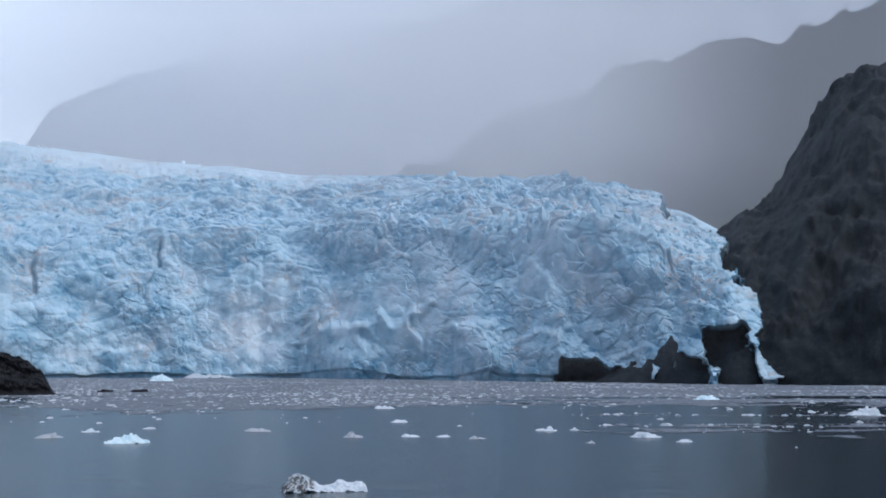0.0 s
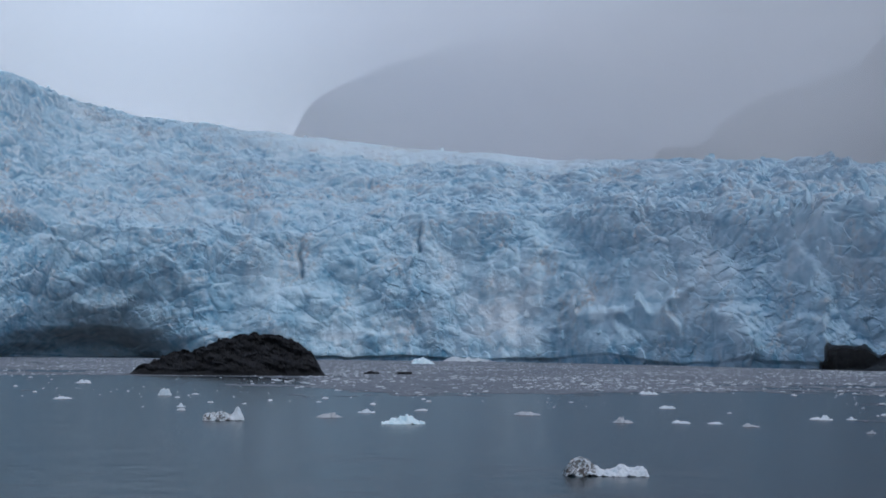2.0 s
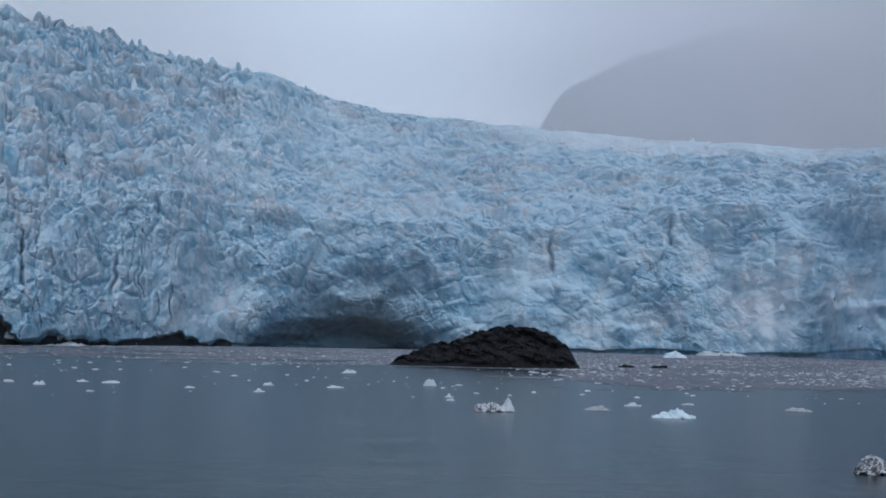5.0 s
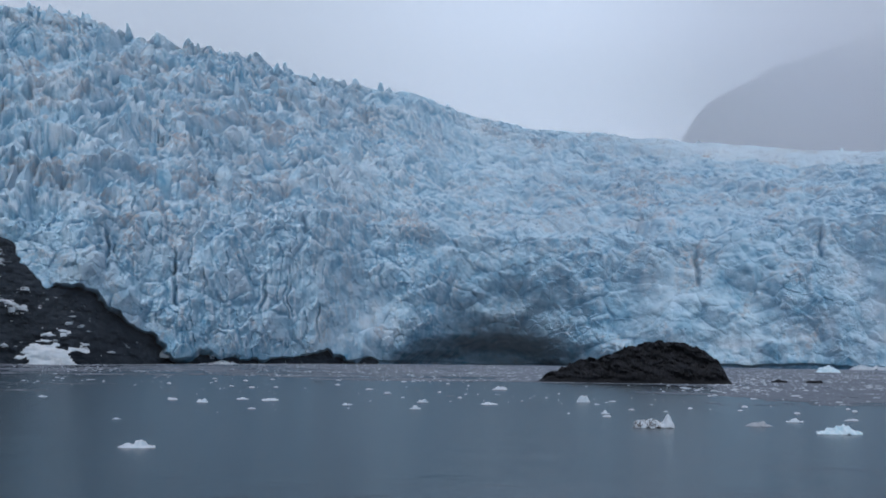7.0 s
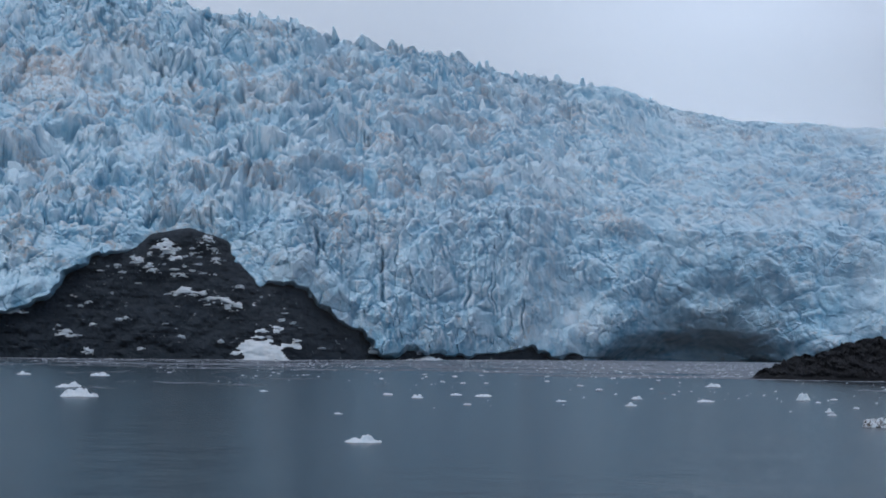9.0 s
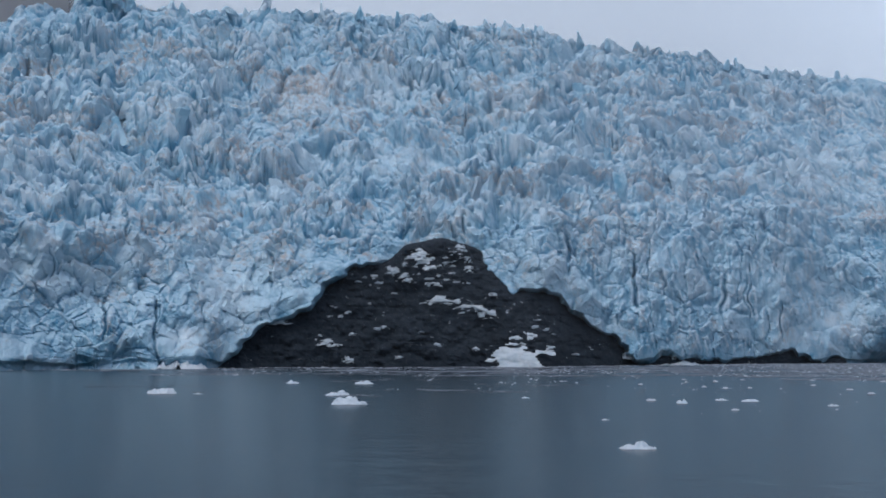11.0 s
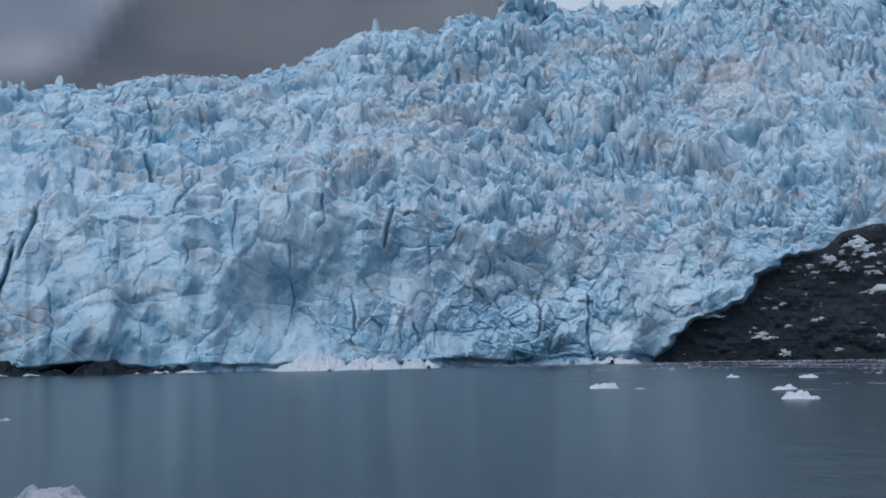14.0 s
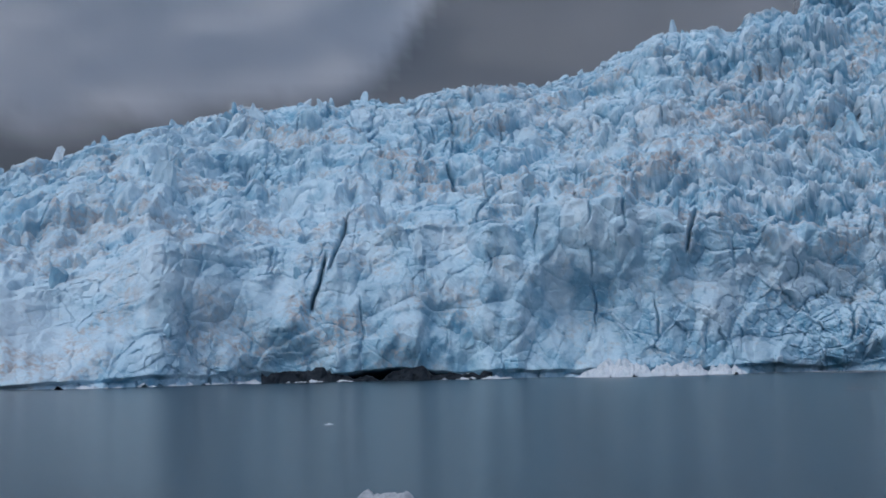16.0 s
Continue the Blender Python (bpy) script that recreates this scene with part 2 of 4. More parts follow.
def smooth(e0, e1, x):
    t = np.clip((x - e0) / (e1 - e0), 0, 1)
    return t * t * (3 - 2 * t)


def knots(x, pairs):
    """A smooth curve through a few pairs."""
    k = np.array(pairs, float)
    fine = np.linspace(k[0, 0], k[-1, 0], 800)
    v = np.interp(fine, k[:, 0], k[:, 1])
    w = max(3, int(800 * 2.0 / (k[-1, 0] - k[0, 0])) | 1)
    g = np.hanning(w + 2)[1:-1]
    v = np.convolve(np.pad(v, w // 2, mode="edge"), g / g.sum(), "valid")
    return np.interp(x, fine, v)


def polar(az, d, z):
    a = np.radians(az)
    return np.stack([-np.sin(a) * d, np.cos(a) * d, z + 0 * a], -1)


def grid_mesh(name, pts, material, parent=None, keep=None, shade=True, **attrs):
    """One mesh from a grid of points; keep: which of its faces stay."""
    rows, cols = pts.shape[:2]
    idx = np.arange(rows * cols).reshape(rows, cols)
    quads = np.stack([idx[:-1, :-1], idx[:-1, 1:], idx[1:, 1:], idx[1:, :-1]], -1).reshape(-1, 4)
    if keep is not None:
        quads = quads[keep.ravel()]
    used = np.unique(quads)
    remap = np.full(rows * cols, -1)
    remap[used] = np.arange(len(used))
    quads = remap[quads]
    me = bpy.data.meshes.new(name)
    me.vertices.add(len(used))
    me.vertices.foreach_set("co", pts.reshape(-1, 3)[used].astype(np.float32).ravel())
    me.loops.add(quads.size)
    me.loops.foreach_set("vertex_index", quads.astype(np.int32).ravel())
    me.polygons.add(len(quads))
    me.polygons.foreach_set("loop_start", (np.arange(len(quads)) * 4).astype(np.int32))
    me.update(calc_edges=True)
    me.polygons.foreach_set("use_smooth", np.full(len(quads), shade))
    for key, value in attrs.items():
        me.attributes.new(key, "FLOAT", "POINT").data.foreach_set("value", value.reshape(-1)[used].astype(np.float32))
    me.materials.append(material)
    ob = new(name, me)
    if parent:
        ob.parent = parent
    return ob


def part(name, bm, material, parent=None, label="", shade=False):
    me = bpy.data.meshes.new(name)
    bm.to_mesh(me)
    bm.free()
    for f in me.polygons:
        f.use_smooth = shade
    me.materials.append(material)
    ob = new(name, me)
    if parent:
        ob.parent = parent
    if label:
        ob["label"] = label
    return ob


# ---- the fjord ----
water_bm = bmesh.new()
bmesh.ops.create_circle(water_bm, cap_ends=True, radius=4900, segments=96)
tagged(part("water", water_bm, WATER), "calm slate-blue fjord water with faint ripples", "water", kind="structure")

# plan of the ice front: bearing (degrees left of north) and distance of its foot from the boat
FOOT = [(-24, 520), (-18, 520), (-12, 552), (-6, 634), (0, 780), (6, 975), (12, 1060), (18, 1080), (24, 1110), (30, 1030), (36, 850), (42, 705), (48, 680), (54, 657), (60, 612), (66, 555), (72, 522), (78, 505), (84, 495), (90, 445), (104, 380)]
CLIFF = [(-14, 30), (-12, 45), (-7, 73), (-3, 84), (4, 107), (12, 112), (18, 100), (25, 107), (29, 110), (36, 94), (43, 70), (52, 62), (62, 60), (70, 64), (77, 58), (83, 48), (95, 36), (104, 30)]
CREST = [(-15, 45), (-13, 78), (-12, 88), (-9.8, 111), (-5, 134), (0, 153), (5, 177), (11, 201), (18, 219), (25, 240), (29, 258), (35, 249), (41, 233), (50, 241), (57, 228), (60.7, 228), (61.6, 212), (67, 188), (71, 166), (78, 150), (84, 143), (90, 117), (95, 90), (104, 55)]


def foot(az):
    return knots(az, FOOT)


def inside(az, z, shape):
    """Signed depth in degrees*12 (about metres) of a point inside a closed outline of bearing and height; negative outside."""
    sx = 12.0
    px, py = az * sx, z
    best = np.full(az.shape, 1e9)
    odd = np.zeros(az.shape, bool)
    for (a0, z0), (a1, z1) in zip(shape, shape[1:] + shape[:1]):
        x0, x1 = a0 * sx, a1 * sx
        t = np.clip(((px - x0) * (x1 - x0) + (py - z0) * (z1 - z0)) / ((x1 - x0) ** 2 + (z1 - z0) ** 2 + 1e-9), 0, 1)
        best = np.minimum(best, np.hypot(px - x0 - t * (x1 - x0), py - z0 - t * (z1 - z0)))
        odd ^= ((z0 > py) != (z1 > py)) & (px < (x1 - x0) * (py - z0) / (z1 - z0 + 1e-9) + x0)
    return np.where(odd, best, -best)


# bare rock showing through the ice: outlines in bearing and height
OUTCROP = [(56.0, -6), (54.0, 17), (51.9, 28), (50.1, 48), (48.5, 54), (47.7, 61), (46.2, 65.5), (44.8, 61), (44.1, 47), (43.3, 38), (41.4, 37), (40.9, 27), (39.0, 15), (38.2, 4.5), (35.5, 3.0), (33.6, 2.5), (32.2, 5), (31.9, 14), (31.6, 5), (31.2, 3), (30.0, 2), (30.0, -6)]
EAST_GAP = [(-4.5, -6), (-5.2, 10), (-5.84, 12.4), (-6.5, 9.3), (-7.1, 7.5), (-7.9, 8.3), (-7.9, 3.2), (-8.3, 1.5), (-8.4, -6)]
EAST_WINDOW = [(-10.68, 23.3), (-12.2, 24), (-12.5, 15.6), (-12.95, 5), (-13.2, -6), (-11.2, -6), (-11.18, 5), (-10.8, 12)]
EAST_SLIT = [(-8.75, -6), (-8.95, 7.4), (-9.27, 12.9), (-9.4, 9.9), (-9.5, 6.6), (-9.6, 11.8), (-10.05, 11.1), (-10.65, 7.3), (-11.05, 3), (-11.0, -6)]
EAST_END = [(-9.3, 99), (-9.6, 88), (-11.1, 78), (-11.8, 69), (-11.5, 56), (-12.8, 46), (-12.0, 43.5), (-12.85, 34.6), (-13.15, 26), (-13.05, 15.5), (-13.65, 3.5), (-13.4, -6), (-20, -6), (-20, 130)]
LEDGE = [(83.4, -9), (83.0, -0.6), (81.0, 0.4), (78.6, 1.2), (76.4, 1.0), (75.6, 0.2), (75.2, -9)]
GROTTO = [(28.6, -10), (27.6, 5), (26.2, 14), (24.7, 17), (23.2, 12), (21.8, -10)]
CAVE = [(29.2, -6), (28.0, 14), (26.4, 24), (24.6, 28), (22.8, 22), (21.4, 8), (20.9, -6)]

COLS, RLO, RHI, RBK = 2300, 150, 230, 14
az1 = np.linspace(-14.2, 103, COLS)
D0, Z1, ZC = foot(az1), knots(az1, CLIFF), knots(az1, CREST)
D0 = D0 + 10 * fbm(az1 * 0.35, 0 * az1, 5, 4)
t1, t2, t3 = np.linspace(0, 1, RLO), np.linspace(0, 1, RHI + 1)[1:], np.linspace(0, 1, RBK + 1)[1:]
lip = 1.0 + 0.25 * vnoise(az1 * 0.5, 0 * az1, 3)
T2 = np.broadcast_to(t2[:, None], (RHI, COLS))
A2 = np.broadcast_to(az1, T2.shape)
wander = 1.6 * fbm(A2 * 0.16, T2 * 1.5, 51, 4) + 0.35 * fbm(A2 * 1.1, T2 * 5, 52, 3)
bench = T2 + (0.030 * np.sin(6.283 * (4.2 * T2 + wander)) + 0.012 * np.sin(6.283 * (11 * T2 + 2.3 * wander))) * smooth(0, 0.06, T2) * smooth(1, 0.9, T2)
back = np.concatenate([np.outer(t1**1.35, 42 * lip), 42 * lip + np.outer(t2**0.92, 262 - 42 * lip), 262 + np.outer(t3, 260 + 0 * az1)])
high = np.concatenate([np.outer(t1, Z1 + 4) - 4, Z1 + bench * (ZC - Z1), ZC - np.outer(t3**1.5, 25 + 0 * az1)])
AZ = np.broadcast_to(az1, back.shape)
DIST = D0 + back
F0 = foot(az1)
S = np.cumsum(np.hypot(np.gradient(az1) * math.pi / 180 * F0, 0.2 * np.gradient(F0)))
S = np.broadcast_to(S, back.shape)
L = np.concatenate([np.zeros((1, COLS)), np.cumsum(np.hypot(np.diff(back, axis=0), np.diff(high, axis=0)), 0)])
base = polar(AZ, DIST, high)
# roughness: the icefall is shattered, the east bay is smoother
shatter = 0.6 + 0.4 * smooth(24, 36, AZ) + 0.25 * smooth(4, -4, AZ) - 0.25 * smooth(82, 94, AZ) * (1 - smooth(60, 110, high))
shatter = shatter * (1 - 0.75 * smooth(22, 14, AZ) * smooth(-2, 5, AZ) * smooth(170, 240, back))
shatter = shatter * (1 - 0.45 * np.exp(-(((AZ - 8.4) / 2.0) ** 2) - ((high - 38) / 36) ** 2))
onface = 1 - smooth(0.5, 1.5, high / np.maximum(Z1, 1))
crestward = smooth(150, 255, back)
rim = np.full(back.shape, -99.0)
for shape in (OUTCROP, EAST_GAP, EAST_WINDOW, EAST_SLIT, LEDGE):
    rim = np.maximum(rim, inside(AZ, high, shape))
warpx, warpy = 4 * fbm(S / 19, L / 26, 31, 3), 5 * fbm(S / 19, L / 26, 41, 3)
fresh_and_shade = np.zeros(back.shape)
tone = np.zeros(back.shape)
disp = (15 * fbm(S / 85, L / 95, 1, 3) + 5 * ridged(S / 38, L / 60, 2, 3)) * (1 - 0.75 * crestward) * (0.65 + 0.35 * shatter)
disp += shatter * (1 - 0.6 * crestward) * smooth(26, 36, AZ) * 8 * ridged((S + 0.55 * L) / 46 + 0.3 * warpx / 10, (L - 0.55 * S) / 90, 185, 3, 0.5)
crumbled = (0.45 + 0.75 * smooth(-0.22, 0.25, fbm(S / 46, L / 34, 181, 3))) * (1 - 0.3 * smooth(62, 72, AZ))
# stepped blocks: size, height to width, offset, dome, crack, lean of the front face
for size, tall, amp, dome, crack, step, seed in ((40, 1.1, 9.0, 9.0, 0.0, 0.5, 100), (18, 1.15, 5.0, 5.4, 0.8, 0.6, 150), (8.5, 1.25, 2.8, 1.5, 1.0, 0.85, 200), (4.5, 1.2, 1.4, 0.6, 0.5, 0.85, 300), (2.2, 1.1, 0.4, 0.2, 0.0, 0.4, 400)):
    k = min(1, size / 10)
    turn = {100: 0.3, 150: -0.22, 200: 0.25, 300: -0.3, 400: 0.4}[seed]
    gx, gy = S + warpx * k + 0.15 * size * fbm(S / size, L / size, seed + 9, 3), (L + warpy * k + 0.15 * size * fbm(S / size, L / size, seed + 19, 3)) / (1 + (tall - 1) * smooth(24, 32, AZ))
    f1, f2, r1, r2, ox, oy = cells((gx * math.cos(turn) + gy * math.sin(turn)) / size, (gy * math.cos(turn) - gx * math.sin(turn)) / size, seed)
    ang = 6.283 * r2
    hump = np.sqrt(np.clip(1.7 * (f2 - f1), 0, 1)) - 0.6
    rim_fade = smooth(0, 0.3 if size > 10 else 0.08, f2 - f1)
    block = dome * (0.4 + 0.6 * r2) * hump + rim_fade * (amp * (r1 - 0.5) + size * ((0.34 if size > 10 else 0.5) * np.cos(ang) * ox + step * (r1 - 0.42 - 0.12 * onface) * oy))
    disp += (crumbled if size < 10 else 1) * shatter * (1 - 0.3 * onface) * (1 - 0.5 * crestward * (size > 20)) * block
    gap = np.exp(-(((f2 - f1) / 0.06) ** 2)) * smooth(0.5, 0.75, r1) * (0.3 + 0.7 * smooth(24, 36, AZ))
    disp -= crack * gap * (1 - 0.6 * onface)
    fresh_and_shade = np.maximum(fresh_and_shade, 0.45 * gap)
    tone += (0.24 if size > 5 else 0.08) * (r2 - 0.5) * 2
tone = np.clip(tone + 0.02 + 0.12 * (1 - onface) + 0.5 * fbm(S / 30, L / 30, 55, 3), 0, 1)
blue_band = smooth(0.12, 0.4, fbm(S / 26, L / 15, 57, 4)) * shatter
fresh_and_shade = np.maximum(fresh_and_shade, 0.6 * blue_band) * (1 - smooth(22, 14, AZ) * smooth(190, 240, back))
tone = np.maximum(tone, np.exp(-(((AZ - 93.5) / 2.6) ** 2) - ((high - 22) / 30) ** 2))
tone = np.maximum(tone, smooth(23, 15, AZ) * smooth(0, 6, AZ) * smooth(190, 250, back))
# bay face takes less white: its alcove shade is put into the colour
tone *= 1 - 0.75 * smooth(32, 24, AZ) * smooth(0, 6, AZ) * (1 - smooth(150, 220, back))
upright = 1.1 + 0.6 * onface * smooth(24, 32, AZ)
calm = smooth(32, 22, AZ) * onface
disp *= 1 - 0.1 * calm
disp += calm * (11 * fbm(S / 55, L / 45, 37, 3) + 4 * fbm(S / 20, L / 17, 38, 3, 0.5))
# long low steps across the upper bay
disp += smooth(32, 24, AZ) * (1 - onface) * (1 - 0.6 * crestward) * 3.2 * ridged(S / 42 + 0.3 * fbm(S / 20, L / 20, 45, 2), L / 11, 46, 3, 0.5)
disp += (1 - 0.6 * crestward) * shatter * (1 - 0.7 * calm) * 4.0 * (crags(S / 52, L / (46 * upright), 27, 3, 0.5) - 0.5)
disp += shatter * (1 - 0.6 * crestward * smooth(61, 66, AZ)) * (1 - 0.75 * calm) * (1 - 0.55 * (1 - onface)) * 2.0 * (crags(S / 27, L / (27 * upright), 7, 3, 0.45) - 0.5)
disp += shatter * (1 - 0.6 * calm) * (1 - 0.5 * (1 - onface)) * 1.1 * (crags(S / 8, L / (8 * upright), 17, 3, 0.5) - 0.5)
disp += 2.2 * ridged(S / 5, L / 40, 6, 3) * np.exp(-(((AZ - 36) / 4.5) ** 2)) * onface + 0.35 * fbm(S / 2.4, L / 2.4, 8, 3, 0.6)
disp *= 1 - 0.55 * smooth(-14, 0, rim) * smooth(25, 28, AZ)
within = smooth(-20, 6, inside(AZ, high, CAVE))
disp *= 1 - 0.7 * within

# slides of crushed white ice, and bands of silt: bearing, height, spread in degrees and metres, strength
CRUSHED = [(8.3, 35, 1.9, 30, 1.3), (4.4, 38, 1.4, 16, 0.8), (0.5, 40, 2.0, 20, 0.6), (12.6, 22, 1.2, 12, 0.9), (6.9, 55, 0.8, 20, 1.0), (14.6, 15, 1.0, 14, 0.8), (18, 62, 1.2, 18, 0.5), (10.6, 72, 0.8, 16, 0.8), (2, 60, 1.0, 18, 0.7), (-4, 60, 1.2, 22, 0.7), (29.6, 34, 1.0, 18, 1.0), (30.2, 33, 1.1, 13, 0.9), (65.4, 35, 1.6, 9, 0.8), (54.6, 36, 2.0, 17, 0.8), (93.2, 22, 2.4, 30, 1.0), (83, 40, 1.3, 16, 0.7), (78, 33, 1.5, 14, 0.6), (65.5, 98, 3.2, 12, 0.6), (20, 118, 9, 9, 0.5), (44.6, 84, 2.0, 8, 0.5), (87, 60, 3, 20, 0.5), (80.5, 62, 4, 32, 0.75), (88.5, 45, 5, 36, 0.8), (72, 40, 4, 22, 0.4), (55.2, 42, 1.5, 14, 1.0), (56.8, 13, 1.0, 7, 1.1), (47.2, 117, 1.3, 8, 0.7), (42.6, 50, 0.8, 12, 0.7), (30.7, 58, 0.9, 10, 0.7), (29.5, 36, 0.9, 9, 0.9), (89.9, 30, 0.7, 22, 1.0), (92.5, 14, 2.2, 14, 1.3), (83.5, 32, 1.2, 10, 0.9), (78.5, 23, 1.0, 10, 0.8), (76.1, 53, 1.2, 9, 0.8), (67.0, 32, 1.0, 6, 1.0), (85.0, 113, 3.0, 10, 0.8), (88, 88, 3.0, 14, 0.7), (70.0, 98, 1.5, 9, 0.8), (15.0, 16, 1.0, 8, 0.9), (7.8, 28, 1.3, 22, 1.2), (2.1, 44, 1.0, 10, 0.8), (11.5, 30, 0.8, 12, 0.7), (31.7, 18, 0.6, 10, 0.8)]
SILT = [(65.6, 104, 3.0, 13, 1.0), (70.0, 76, 3.0, 9, 0.9), (61.0, 60, 1.3, 6, 0.8), (50.0, 136, 2.0, 11, 0.8), (46.0, 141, 1.2, 8, 0.8), (53.7, 130, 1.2, 14, 0.9), (35.0, 130, 1.6, 11, 0.7), (-6.2, 45, 0.8, 14, 0.7), (-8.5, 88, 2.6, 18, 0.6), (22, 122, 7, 7, 0.3), (30.5, 112, 2.2, 9, 0.7), (57.5, 92, 1.6, 10, 0.7), (76, 140, 4, 6, 0.5), (69, 8, 1.6, 2, 0.9), (65.3, 131, 1.6, 12, 1.1), (63.5, 114, 1.5, 10, 1.1), (66.5, 97, 2.0, 7, 1.1), (71.0, 68, 2.2, 5, 1.0), (62.0, 56, 1.4, 6, 1.1), (60.0, 50, 1.2, 8, 0.8), (53.4, 140, 1.0, 12, 1.0), (51.6, 165, 1.6, 12, 0.8), (50.0, 140, 1.0, 8, 1.0), (46.1, 165, 1.2, 7, 1.1), (43.7, 185, 1.2, 14, 0.8), (44.1, 150, 0.9, 7, 0.9), (56.0, 88, 1.4, 10, 0.9), (55.1, 46, 1.2, 7, 0.8), (58.4, 70, 1.2, 10, 0.8), (37.1, 103, 1.0, 9, 0.9), (31.2, 118, 0.9, 9, 0.9), (34.0, 131, 1.2, 8, 0.9), (39.0, 200, 1.2, 9, 0.6), (47.3, 64, 1.0, 4, 0.8), (86, 85, 2.5, 6, 0.6), (91, 60, 1.5, 8, 0.5), (18, 140, 6, 7, 0.6), (10, 150, 5, 6, 0.6), (4, 140, 4, 6, 0.6), (-4, 100, 3, 8, 0.5)]
debris = np.zeros(back.shape)
for a, z, wa, wz, k in CRUSHED + SILT:
    debris = np.maximum(debris, min(1, 1.1 * k) * np.exp(-(((AZ - a) / (1.15 * wa)) ** 2) - ((high - z) / (1.15 * wz)) ** 2))
disp *= (1 - 0.5 * debris) * (1 - 0.3 * onface * smooth(60, 66, AZ))
# broad buttresses and alcoves
disp += (14 * fbm(S / 75, L / 120, 141, 2) + 9 * fbm(S / 34, L / 70, 142, 2)) * onface
# hollows and swells of the face: bearing, height, spread in degrees and metres, depth
RELIEF = [(24.8, 40, 3.6, 40, 50), (8.2, 38, 1.9, 34, 12), (4.3, 6, 1.2, 16, -13), (-1.6, 10, 1.3, 18, -12), (63.0, 42, 3.0, 18, 12), (71.5, 24, 3.5, 16, 9), (93.0, 30, 3.2, 32, 26), (87.8, 30, 1.2, 40, -8), (13.0, 60, 1.0, 30, -6), (36, 40, 2.2, 40, -10), (58, 120, 2.2, 25, 10), (66, 95, 3.0, 14, -10), (51.5, 118, 1.4, 25, 10), (-6.5, 25, 1.8, 22, 10), (80, 90, 2.0, 24, -7), (70.8, 40, 2.2, 16, 9), (60.6, 36, 2.4, 14, 10), (88.2, 22, 1.6, 14, 9), (58.6, 128, 1.4, 14, 8), (34.6, 60, 1.2, 30, 9), (28.9, 92, 1.6, 16, 12)]
for a, z, wa, wz, depth in RELIEF:
    disp -= depth * np.exp(-(((AZ - a) / wa) ** 2) - ((high - z) / wz) ** 2)
# long open crevasses: bearing, height, half length, lean
for a, z, half, lean in [(80.6, 55, 19, -0.035), (81.6, 34, 12, -0.03), (11.7, 92, 13, 0.0), (33.0, 92, 8, -0.005), (43.6, 110, 15, -0.03), (44.3, 118, 10, -0.02), (16.6, 78, 18, 0.004), (66.3, 58, 12, -0.02), (76.0, 88, 9, 0.015), (41.0, 60, 14, -0.004), (38.2, 45, 16, 0.01), (34.6, 42, 15, -0.01), (60.2, 165, 9, 0.0), (63.2, 160, 9, 0.004), (47.5, 175, 10, 0.0), (46.2, 172, 12, 0.0)]:
    line = AZ - a - lean * (high - z) - 0.25 * vnoise(high / 7, 0 * high + a, 9)
    g = np.exp(-((line * 12 / 0.9) ** 2)) * smooth(1.0, 0.6, abs(high - z) / half)
    disp -= 7 * g
    fresh_and_shade = np.maximum(fresh_and_shade, g)
# serac cliffs, each with an irregular top: bearings, heights, how far they stand out
WALLS = [(60.5, 63.7, 150, 200, 17), (64.4, 68.4, 153, 183, 11), (68.1, 71.9, 72, 89, 9), (68.4, 73.0, 26, 66, 20), (58.2, 63.6, 22, 57, 20), (56.6, 59.2, 110, 147, 13), (61.5, 63.9, 128, 155, 9), (75.2, 82.2, 76, 123, 13), (86.8, 89.7, 50, 90, 9), (85.3, 89.2, 8, 40, 8), (46.0, 48.3, 180, 220, 15), (42.7, 45.0, 115, 150, 11), (38.7, 41.1, 28, 80, 8), (35.0, 38.0, 16, 92, 9), (31.8, 34.9, 9, 55, 8), (50.0, 52.9, 99, 131, 9), (54.6, 57.5, 104, 140, 9), (14.5, 16.2, 46, 103, 9), (11.3, 12.7, 69, 111, 10), (7.8, 9.0, 80, 117, 7), (17.5, 20.0, 60, 108, 6), (2.5, 5.5, 80, 112, 6), (-2.8, -0.9, 70, 118, 9), (-6.5, -4.2, 32, 80, 10), (-9.7, -6.3, 30, 66, 6), (30.7, 36.0, 75, 106, 10), (3.5, 5.9, 2, 30, 20), (0.9, 3.3, 2, 33, 20), (-2.5, -0.3, 2, 29, 18), (-5.1, -3.4, 2, 21, 13), (12.4, 14.0, 2, 20, 8), (79.0, 81.5, 84, 131, 8)]
cliffs = np.zeros(back.shape)
for k, (a0, a1, z0, z1, out) in enumerate(WALLS):
    w = slice(np.searchsorted(az1, a0 - 0.6), np.searchsorted(az1, a1 + 0.6))
    s_, h_, tall = S[:, w], high[:, w], z1 - z0
    top = z1 + 0.3 * tall * (fbm(s_ / 14, 0 * s_ + k, 160, 3) + 0.8 * (rnd(np.floor(s_ / 9 + 0.6 * fbm(s_ / 9, h_ / 20, 161, 2)), 0 * s_ + k, 162) - 0.5))
    side = np.minimum(AZ[:, w] - a0, a1 - AZ[:, w]) + 1.1 * fbm(h_ / 16, s_ / 22, 163 + k, 3)
    g = np.clip((h_ - z0) / tall, 0, 1) ** 1.1 * smooth(top + 0.35 * tall, top, h_) * smooth(-0.15, 0.6, side)
    disp[:, w] = disp[:, w] * (1 - 0.3 * g) + 0.8 * out * g
    cliffs[:, w] = np.maximum(cliffs[:, w], g)
